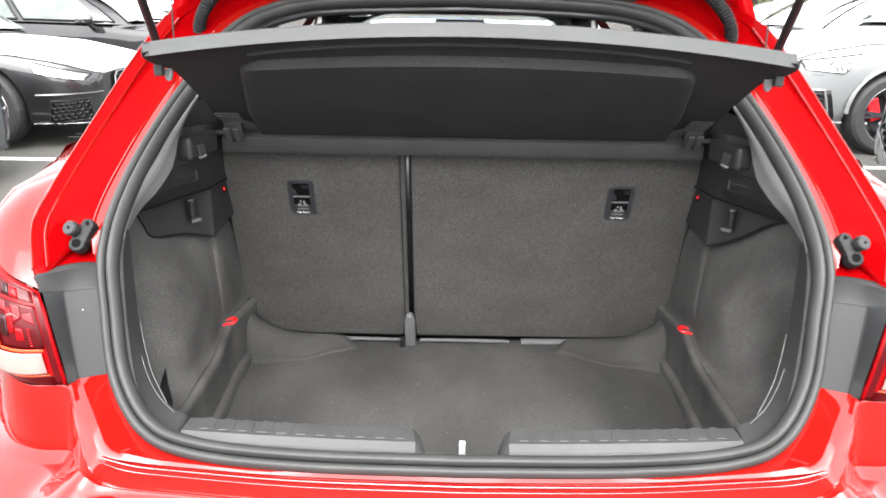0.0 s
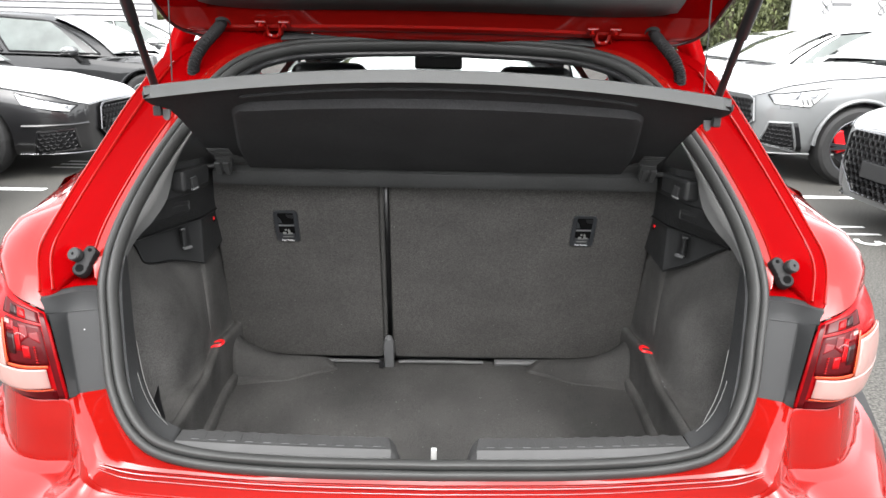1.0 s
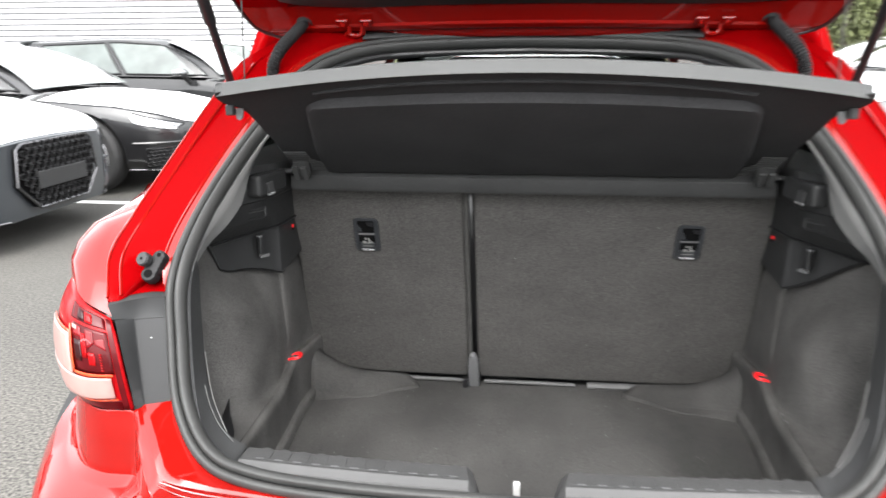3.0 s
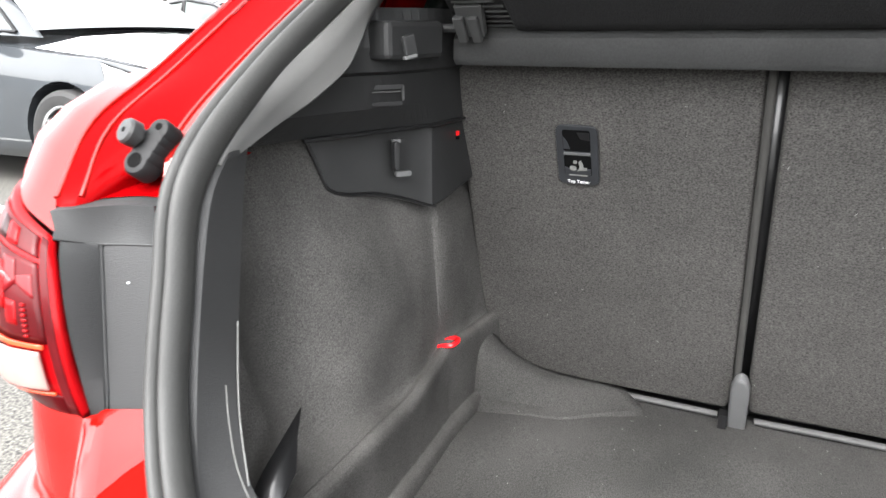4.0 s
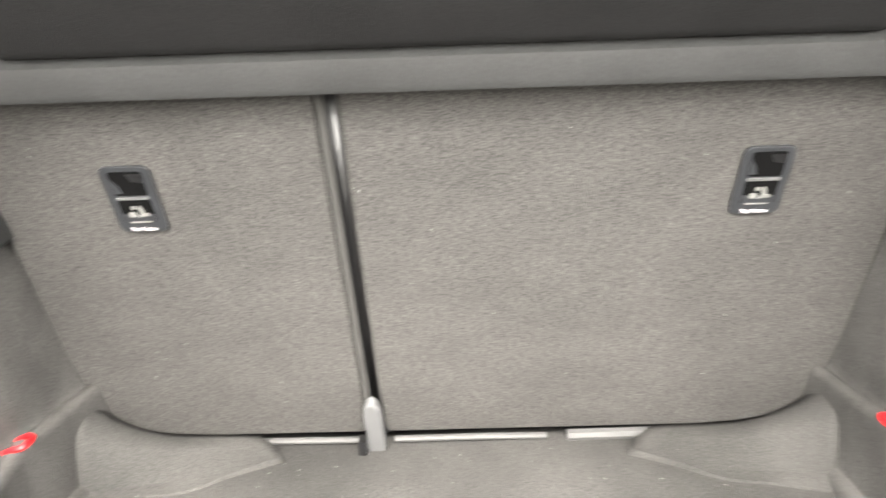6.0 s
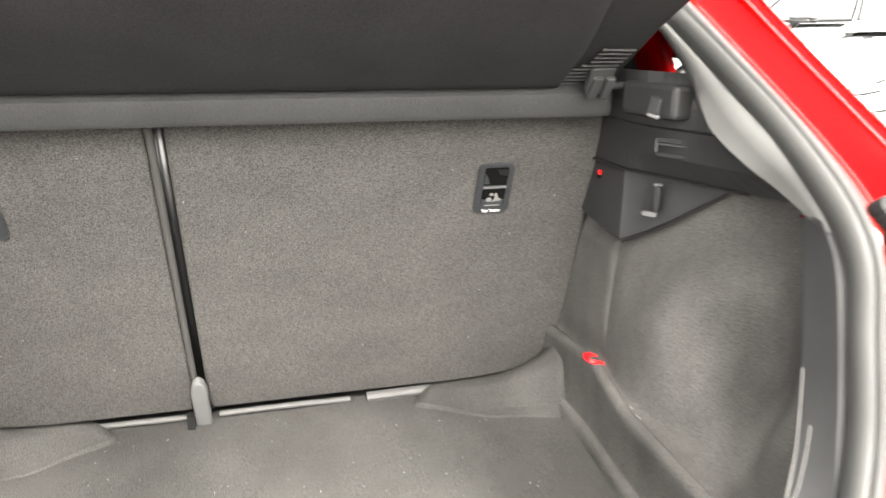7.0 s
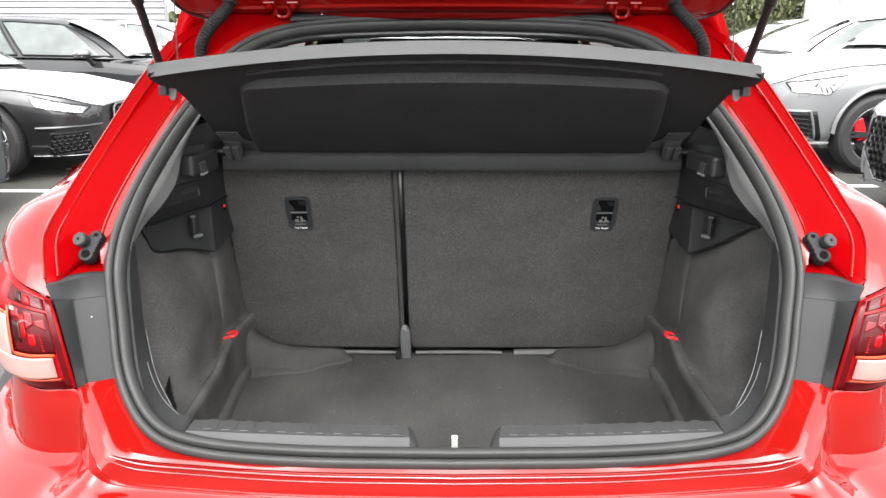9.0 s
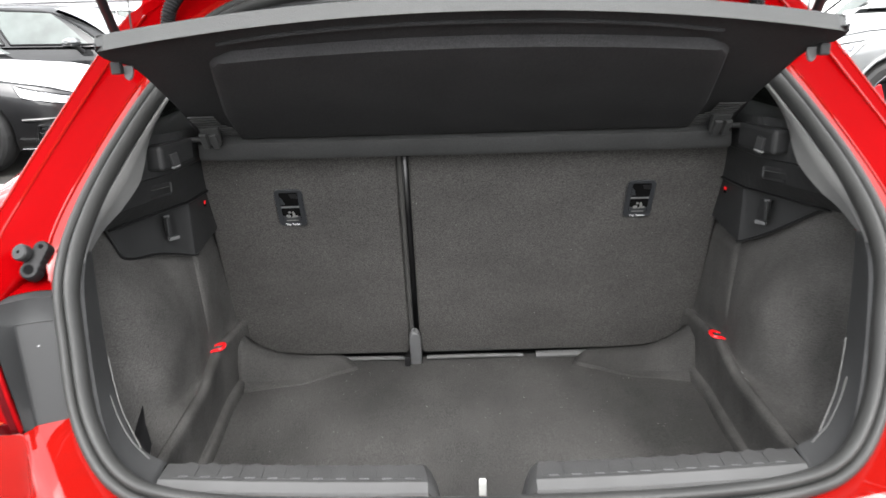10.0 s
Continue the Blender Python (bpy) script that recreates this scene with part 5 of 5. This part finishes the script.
    vs = [0, 1, 1.5, 2, 2.5, 3, 3.5, 4, 4.5, 5, 5.5, 6, 6.5, 7, 7.5, 8]
    rows = []
    for x in xs:
        hp = [S(x, v) for v in vs]
        rows.append([Vector((p.x, -p.y, p.z)) for p in hp[:0:-1]] + hp[:-1])
    axle = (.88, L - .82)
    shell = grid("body", rows, paint, root, wrap=True, caps=True, flip=True)
    # wheel arches cut through the shell
    md = shell.modifiers.new("arches", "BOOLEAN")
    bm = bmesh.new()
    for ax in axle:
        for s in (1, -1):
            r = bmesh.ops.create_cone(bm, cap_ends=True, segments=32, radius1=wr * 1.12, radius2=wr * 1.12, depth=.5)
            bmesh.ops.transform(bm, matrix=Matrix.Translation((-ax, s * (W + .0), wr + .01)) @ pose(0, 0, 0, 90), verts=r["verts"])
    me = bpy.data.meshes.new("cutter")
    bm.to_mesh(me)
    bm.free()
    cutter = new("cutter", me)
    md.object, md.operation, md.solver = cutter, "DIFFERENCE", "EXACT"
    bpy.context.view_layer.update()
    cut = bpy.data.meshes.new_from_object(shell.evaluated_get(bpy.context.evaluated_depsgraph_get()))
    shell.modifiers.clear()
    old = shell.data
    shell.data = cut
    bpy.data.meshes.remove(old)
    bpy.data.objects.remove(cutter)
    for ax in axle:
        for s in (1, -1):
            wheel(root, Vector((-ax, s * (W - .11), wr)), wr, .215, rim, spokes, s, caliper)
            if suv or paint in (PDARK,):
                ring = [Vector((-ax + wr * 1.14 * math.cos(a), s * (W - .005), wr + .01 + wr * 1.14 * math.sin(a))) for a in [math.pi * k / 20 for k in range(21)]]
                tube("arch_lip", ring, .018, paint, root, sides=8)
    # greenhouse: pillars and roof, with panes 4 mm proud
    rz = H
    gx = [cowl - .05, roof0, roof1, L - .16]
    wb, wt = W * .90, W * .66

    def G(u, v, s, lift=0.0):
        """The greenhouse side: u from windscreen foot to tail, v from belt to roof."""
        x0 = lerp([0, 1], [gx[0], gx[3]], u)
        x1 = lerp([0, .12, .88, 1], [gx[1], gx[1] + .15, gx[2] - .1, gx[2]], u)
        bend = lerp([0, .25], [.35, 0], u)
        x = x0 + (x1 - x0) * (v * (1 - bend) + bend * v ** 3)
        y = (wb + (wt - wb) * v ** 1.15) * lerp([0, .08, .9, 1], [.90, 1, 1, .86], u)
        zbase = ztop(x0) - .02
        zr = rz - .05 - .05 * lerp([0, .12, .35, 1], [1.5, .7, 0, 1.2], u)
        return Vector((-x, s * (y + lift), zbase + (zr - zbase) * v))

    us_ = [0, .04, .08, .15, .25, .4, .55, .7, .8, .9, .95, 1]
    vs_ = [0, .25, .5, .75, .9, 1]
    rows = []
    for u in us_:
        sd = [G(u, v, 1) for v in vs_]
        mid = Vector((sd[-1].x, 0, sd[-1].z + .055))
        sd += [Vector((sd[-1].x, sd[-1].y * .86, sd[-1].z + .03)), Vector((sd[-1].x, sd[-1].y * .5, sd[-1].z + .05)), mid]
        rows.append([Vector((p.x, -p.y, p.z)) for p in sd[:-1]] + sd[::-1])
    grid("roof_shell", rows, paint, root, flip=False)

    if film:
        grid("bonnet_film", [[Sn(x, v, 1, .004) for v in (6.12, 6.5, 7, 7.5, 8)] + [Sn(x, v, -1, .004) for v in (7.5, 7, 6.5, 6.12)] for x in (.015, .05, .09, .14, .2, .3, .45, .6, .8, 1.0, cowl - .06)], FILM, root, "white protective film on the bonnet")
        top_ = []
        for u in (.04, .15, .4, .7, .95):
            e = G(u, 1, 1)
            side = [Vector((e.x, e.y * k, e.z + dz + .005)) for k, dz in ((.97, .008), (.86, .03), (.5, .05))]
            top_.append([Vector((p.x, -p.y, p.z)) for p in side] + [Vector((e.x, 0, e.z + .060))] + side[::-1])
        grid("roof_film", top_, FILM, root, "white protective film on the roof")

    def pane(name, u0, u1, u2, u3, v0, v1, s, label):
        r = []
        for k in range(6):
            t = k / 5
            vv = v0 + (v1 - v0) * t
            ua, ub = u0 + (u2 - u0) * t, u1 + (u3 - u1) * t
            r.append([G(ua + (ub - ua) * q / 6, vv, s, .004) for q in range(7)])
        pn = grid(name, r, CARGLASS, root, label, flip=s > 0)
        ring = r[0] + [q[-1] for q in r[1:]] + r[-1][-2::-1] + [q[0] for q in r[-2:0:-1]]
        tube("window_seal", ring + ring[:1], .013, MESHB, pn, "black window surround", sides=6)

    for s in (1, -1):
        pane("side_window", .05, .385, .06, .405, .06, .92, s, "dark side window")
        pane("side_window", .41, .84, .43, .80, .06, .92, s, "dark side window")
    # windscreen and rear window
    for (xa, xb, za, zb_, sg) in ((gx[0] + .06, gx[1] + .0, ztop(gx[0]) + .02, rz - .085, 1), (gx[3] - .03, gx[2] + .05, ztop(gx[3]) + .02, rz - .07, -1)):
        r = []
        for k in range(9):
            t = k / 8
            x, z = xa + (xb - xa) * (t * .65 + .35 * t ** 3 if sg > 0 else t), za + (zb_ - za) * t
            w = (wb * .93 + (wt * .97 - wb * .93) * t)
            r.append([Vector((-x + sg * (.02 + .06 * (1 - (q / 4 - 1) ** 2)), (q / 4 - 1) * w, z + .004 + .02 * (1 - (q / 4 - 1) ** 2))) for q in range(9)])
        grid("windscreen" if sg > 0 else "rear_window", r, SCREEN, root, "windscreen full of sky" if sg > 0 else "", flip=sg > 0, thick=.003)
    for s in (1, -1):
        # mirrors
        mc = Vector((-cowl - .42, s * (W + .11), zb + .055))
        sec = lambda y, k: [mc + Vector((.075 * k * math.cos(a), s * y, .058 * k * math.sin(a) * (1.0 if math.sin(a) > 0 else .55))) for a in [q / 16 * 2 * math.pi for q in range(16)]]
        # on the dark estate, silver paint puts the sky's reflection into the mirror's colour
        mr = grid("door_mirror", [sec(y, k) for y, k in ((-.135, .35), (-.125, .70), (-.09, .92), (0, 1.0), (.08, .96), (.125, .78), (.145, .40))], paint if not mirror_sheen else PSILV, root, "rounded door mirror", wrap=True, caps=True, flip=s < 0)
        box("mirror_base", (.12, .25, .035), mc + Vector((-.004, 0, -.036)), BLACK, mr, "black lower shell of the mirror", bevel=.014)
        tube("mirror_arm", [mc + Vector((.01, -s * .06, -.04)), mc + Vector((.03, -s * .13, -.10)), mc + Vector((.05, -s * .16, -.12))], [.035, .03, .032], BLACK, mr, sides=8)
        # headlamp
        ez = lambda x: S(x, 6).z - .012
        lt, lb = lamp
        l0 = .05 if not suv else .08
        lz = lambda x: ez(x) - drop * (x - l0) / (lx - l0)
        toe = lx - (.06 if not suv else .17)
        hl = quad("headlamp", (l0, lz(l0)), (lx, lz(lx)), (toe, lz(toe) - lb), (l0 + .04, lz(l0) - lt), LAMPG, s, root, "clear slanting headlamp")
        for f0, f1 in ((.12, .50), (.56, .80)):
            xa, xb = l0 + (lx - l0) * f0, l0 + (lx - l0) * f1
            quad("lamp_reflector", (xa, lz(xa) - .02), (xb, lz(xb) - .022), (xb - .03, lz(xb) - (lt + lb) * .37), (xa, lz(xa) - lt * .75), LAMPD, s, hl, "silvered lamp reflector", lift=.008)
        quad("light_strip", (l0 + .03, lz(l0) - lt * .75), (toe, lz(toe) - lb * .82), (toe, lz(toe) - lb), (l0 + .04, lz(l0) - lt), PWHITE, s, hl, "white daylight strip", lift=.010)
        quad("light_strip", (lx - .05, lz(lx - .05) - .01), (lx, lz(lx)), (toe, lz(toe) - lb), (toe - .03, lz(toe) - lb), PWHITE, s, hl, "white daylight strip", lift=.010)
        if suv:
            for k in range(3):
                xa = toe - .085 + k * .04
                quad("lamp_tick", (xa, lz(xa) - lb * .50), (xa + .018, lz(xa) - lb * .50), (xa + .040, lz(xa) - lb * .88), (xa + .022, lz(xa) - lb * .88), PLASTL, s, hl, "grey lamp divider", lift=.013, n=2)
        outline("lamp_edge", [(l0, lz(l0)), (lx, lz(lx)), (toe, lz(toe) - lb), (l0 + .04, lz(l0) - lt)], MESHB, s, hl, r=.006)
        # bonnet joint
        jn = [S(x, 6.05) for x in (.01, .03, .06, .1, .16, .25, .4, .6, .8, 1.0, cowl)]
        tube("bonnet_joint", [Vector((p.x, s * p.y, p.z)) for p in jn], .0045, MESHB, root, sides=6)
        # lower intake, fin and splitter
        it = [(.07, b0 + .22), (.31, b0 + .20), (.37, b0 + .01), (.06, b0 + .05)]
        if suv:
            it = [(.10, .555), (.28, .555), (.36, .295), (.05, .36)]
        ik = quad("lower_intake", *it, MESHB, s, root, "black honeycomb intake", lift=.004)
        bm = bmesh.new()
        for q in range(6):
            for k in range(6):
                u, v = (k + .5 + .4 * (q % 2)) / 6.6, (q + .5) / 6
                x = (it[0][0] * (1 - u) + it[1][0] * u) * (1 - v) + (it[3][0] * (1 - u) + it[2][0] * u) * v
                z = (it[0][1] * (1 - u) + it[1][1] * u) * (1 - v) + (it[3][1] * (1 - u) + it[2][1] * u) * v
                c, nx = Z(x, z, s, .010), (Z(x, z, s, .011) - Z(x, z, s, .010)).normalized()
                tv = nx.cross(Vector((0, 0, 1))).normalized()
                for a0 in range(0, 360, 60):
                    a1, a2 = radians(a0), radians(a0 + 60)
                    p, q2 = tv * math.cos(a1) + Vector((0, 0, .8 * math.sin(a1))), tv * math.cos(a2) + Vector((0, 0, .8 * math.sin(a2)))
                    bm.faces.new([bm.verts.new(w_) for w_ in (c + p * .015, c + q2 * .015, c + q2 * .021 + nx * .004, c + p * .021 + nx * .004)])
        part("honeycomb", bm, GLOSSB, ik)
        outline("intake_frame", it, paint, s, root, r=.012, lift=.006)
        if suv:
            quad("intake_wedge", (.29, .555), (.33, .555), (.42, .285), (.37, .295), MESHB, s, ik, "black wedge beside the intake", lift=.007)
        else:
            tube("intake_fin", [Z(x, it[0][1] + .04 - .02 * x, s, .010) for x in (.01, .05, .1, .2, .3, .42)], .011, paint, root, sides=8)
        tube("splitter", [Z(x, b0 + .012, s, .012) for x in (.0, .03, .08, .16, .3, .5)], .009, CHROME if not suv else paint, root, sides=8)
        outline("washer_cover", [(.17, ez(.17) - lt - .03), (.25, ez(.17) - lt - .03), (.25, ez(.17) - lt - .08), (.17, ez(.17) - lt - .08)], MESHB, s, root, r=.0015, lift=.001)
    # grille: frame, backing, honeycomb, plate bar
    gz0, gz1 = b0 + (.06 if not suv else .16), nz - .012
    gw = W * gwf
    out = [(-gw * .62, gz0), (gw * .62, gz0), (gw, gz0 + (gz1 - gz0) * .38), (gw * .92, gz1 - .03), (gw * .80, gz1), (-gw * .80, gz1), (-gw * .92, gz1 - .03), (-gw, gz0 + (gz1 - gz0) * .38)]
    lean = lambda y, z: .045 - .08 * (abs(y) / W) ** 2 - .04 * (z - gz0)
    gr = plate("grille", out, .03, DEEP, root, "black honeycomb grille", m=Matrix(((0, 0, 1, -.02), (1, 0, 0, 0), (0, 1, 0, 0), (0, 0, 0, 1))))
    for v in gr.data.vertices:
        v.co.x += lean(v.co.y, v.co.z) - .02
    pts = [Vector((lean(y, z) + .012, y, z)) for y, z in out]
    tube("grille_frame", pts + pts[:1], .009, CHROME if not suv else paint, gr, "chrome grille frame", sides=8)
    bm = bmesh.new()
    pitch = .064
    for q in range(14):
        for k in range(30):
            y, z = -gw + (k + .5 * (q % 2)) * pitch, gz0 + .025 + q * pitch * .72
            f = (z - gz0) / (gz1 - gz0)
            lim = gw * lerp([0, .38, .9, 1], [.60, .96, .90, .78], f)
            if abs(y) > lim - .02 or f > .97:
                continue
            c = Vector((lean(y, z) + .020, y, z))
            for a0 in range(0, 360, 60):
                a1, a2 = radians(a0 + 30), radians(a0 + 90)
                p, q2 = Vector((0, math.cos(a1), math.sin(a1) * .8)) * .032, Vector((0, math.cos(a2), math.sin(a2) * .8)) * .032
                back = Vector((-.022, 0, 0))
                ring = [[bm.verts.new(c + p * k + d), bm.verts.new(c + q2 * k + d)] for k, d in ((1.04, back * .25), (.95, Vector()), (.84, back * .15), (.80, back))]
                for r0_, r1_ in zip(ring, ring[1:]):
                    bm.faces.new((r0_[0], r0_[1], r1_[1], r1_[0]))
    part("grille_mesh", bm, GLOSSB, gr)
    if plate_bar:
        zc = gz0 + (gz1 - gz0) * .42
        box("number_plate", (.012, .50, .11), (lean(0, zc) + .02, 0, zc), PLAST, root, "dark blank number plate holder", bevel=.004)
    root.matrix_world = m
    return root


R180 = pose(0, 0, 0, 0, 0, 180)
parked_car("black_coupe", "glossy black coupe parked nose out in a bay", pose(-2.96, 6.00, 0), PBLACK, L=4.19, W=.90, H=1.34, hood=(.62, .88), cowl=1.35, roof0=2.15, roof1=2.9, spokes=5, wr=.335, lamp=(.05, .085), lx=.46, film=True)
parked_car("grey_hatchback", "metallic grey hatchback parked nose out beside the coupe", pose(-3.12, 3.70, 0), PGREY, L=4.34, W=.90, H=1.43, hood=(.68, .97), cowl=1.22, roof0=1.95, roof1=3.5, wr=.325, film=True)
parked_car("dark_estate", "dark grey estate car parked behind the coupe", pose(-2.78, 9.55, 0), PDARK, L=4.9, W=.93, H=1.44, hood=(.66, .90), cowl=1.35, roof0=2.15, roof1=4.2, wr=.345, spokes=10, mirror_sheen=True)
parked_car("white_hatchback", "white hatchback parked in the row", pose(-3.2, 13.3, 0), PWHITE, L=4.3, W=.90, H=1.45, hood=(.70, .97))
parked_car("silver_saloon", "silver-grey car parked at the end of the row", pose(-3.2, 15.8, 0), PSILV, L=4.6, W=.91, H=1.44, hood=(.70, .97))
parked_car("grey_suv", "pale grey sport utility car with red brake calipers", pose(2.95, 6.50, 0) @ R180, PSILV, L=4.5, W=.93, H=1.58, hood=(.79, 1.07), cowl=1.36, roof0=2.10, roof1=3.6, wr=.355, rim=ALLOYD, spokes=5, caliper=HOOK, suv=True, lamp=(.075, .155), gwf=.78, film=True, lx=.58, drop=.05)
parked_car("silver_hatchback", "silver-grey car with a large honeycomb grille", pose(2.99, 3.74, 0) @ R180, PSILV, L=4.3, W=.90, H=1.44, hood=(.69, .98), wr=.335, gwf=.60, film=True)
parked_car("white_coupe", "white car parked behind the sport utility car", pose(2.88, 8.85, 0) @ R180, PWHITE, L=4.4, W=.90, H=1.48, hood=(.72, .98))
parked_car("white_saloon", "white car parked further along the row", pose(3.3, 11.3, 0) @ R180, PWHITE, L=4.5, W=.90, H=1.45, hood=(.72, .98))
parked_car("blue_hatchback", "blue hatchback far across the car park", pose(1.0, 24.0, 0) @ pose(0, 0, 0, 0, 0, -90), PBLUE, L=4.1, W=.88, H=1.45)
parked_car("white_van_car", "white car far across the car park", pose(3.6, 24.5, 0) @ pose(0, 0, 0, 0, 0, -90), PWHITE, L=4.4, W=.90, H=1.5)

# ---- buildings ----
bld = new("showroom_building")
tagged(bld, "pale building with white corrugated metal cladding", "building", kind="structure")
box("wall_core", (34, .3, 8), (-25.5, 22.2, 4.0), WALLG, bld, "pale grey wall")
bm = bmesh.new()
for k in range(44):
    z = .8 + k * .175
    r = bmesh.ops.create_cube(bm, size=1.0)
    bmesh.ops.scale(bm, vec=(11.6, .05, .118), verts=r["verts"])
    bmesh.ops.translate(bm, vec=(-14.3, 21.99, z), verts=r["verts"])
# the shade of the grooves is put into this sheet's grey
box("cladding_back", (11.6, .04, 7.6), (-14.3, 22.03, 4.1), WALLD, bld, "grey back sheet, the cladding's groove shade painted in")
clad = part("cladding", bm, CLAD, bld, "white horizontal corrugated cladding")
tagged(clad, kind="stuff")
box("window_opening", (2.6, .1, 1.5), (-22.3, 22.0, 2.45), WOOD, bld, "boarded yellow window")
box("window_lintel", (2.8, .22, .42), (-22.3, 21.98, 3.15), WALLD, bld, "grey window lintel")
box("window_light", (1.0, .05, .14), (-22.9, 21.93, 2.35), PWHITE, bld)
box("window_light", (.9, .05, .14), (-21.7, 21.93, 2.40), PWHITE, bld)
# added wall behind the camera, never in view; it bounds light and reflections there
south = box("unseen_wall", (70, .4, 2.6), (0, -17, 1.3), WALLG, None, "", bevel=.02)
tagged(south, "plain grey wall added out of view behind the camera", "wall", kind="structure")
sign = new("white_hoarding")
tagged(sign, "large plain white panel with a small grey emblem", "hoarding")
box("panel", (9.0, .12, 3.6), (11.95, 14.6, 1.9), CLAD, sign, "white panel")
for x0 in (8.04, 9.20):
    tube("emblem", [(x0 + .10 * math.sin(a * 2) * (1.0 if math.cos(a) > 0 else .6), 14.52, 1.98 + .14 * math.cos(a)) for a in [k / 24 * 2 * math.pi for k in range(25)]], .010, PLASTL, sign, "grey looped emblem")
    box("emblem_bar", (.40, .02, .06), (x0 + .32, 14.53, 2.03), PLASTL, sign)
tube("post", [(7.28, 14.3, 0), (7.28, 14.3, 5.5)], .07, WALLG, sign, "grey metal post")


# ---- trees and hedge ----
def tree(x, y, h, seed):
    rnd = random.Random(seed)
    root = new("tree")
    tagged(root, "leafy green tree behind the car park", "tree", "far trees")
    tube("trunk", [(x, y, 0), (x + .1, y, h * .4), (x, y + .1, h * .75)], [h * .03, h * .022, h * .008], BARK, root)
    verts, faces = [], []
    for k in range(7000):
        a, f = rnd.random() * 2 * math.pi, rnd.random()
        z = h * (.12 + .88 * f)
        r = h * .26 * (math.sin(math.pi * min(1, .15 + f * .85)) ** .6) * rnd.random() ** .4 * (.8 + .4 * rnd.random())
        c = Vector((x + r * math.cos(a), y + r * math.sin(a), z))
        q = Euler((rnd.random() * 6, rnd.random() * 6, rnd.random() * 6)).to_matrix()
        sz = h * .0085 * (.6 + rnd.random())
        i = len(verts)
        verts += [c + q @ Vector(v) * sz for v in ((-1.6, -.3, 0), (.9, -.5, .2), (1.6, .2, 0), (-.6, .5, -.2))]
        faces.append((i, i + 1, i + 2, i + 3))
    link("crown", verts, faces, LEAF, root, "ragged green crown", smooth=False)


for i, (x, y, h) in enumerate(((14.5, 36, 9), (17.5, 38, 10), (20.5, 37, 8.5), (23.5, 40, 10), (12.0, 40, 8), (27, 40, 9), (31, 42, 10), (13.2, 46, 11), (16.4, 47, 12), (19.4, 46, 11.5), (22.4, 48, 12), (25.6, 47, 11))):
    tree(x, y, h, i)
verts, faces = [], []
rnd = random.Random(5)
for k in range(9000):
    c = Vector((-30 + 60 * rnd.random(), 52 + 2 * rnd.random(), 2.6 * rnd.random() ** .8))
    q = Euler((rnd.random() * 6, rnd.random() * 6, rnd.random() * 6)).to_matrix()
    i = len(verts)
    verts += [c + q @ Vector(v) * .22 for v in ((-1, -.6, 0), (1, -.5, .2), (.9, .6, 0), (-.8, .6, -.2))]
    faces.append((i, i + 1, i + 2, i + 3))
tagged(link("hedge", verts, faces, LEAF, None, smooth=False), "long green hedge at the far side", "hedge", kind="stuff")
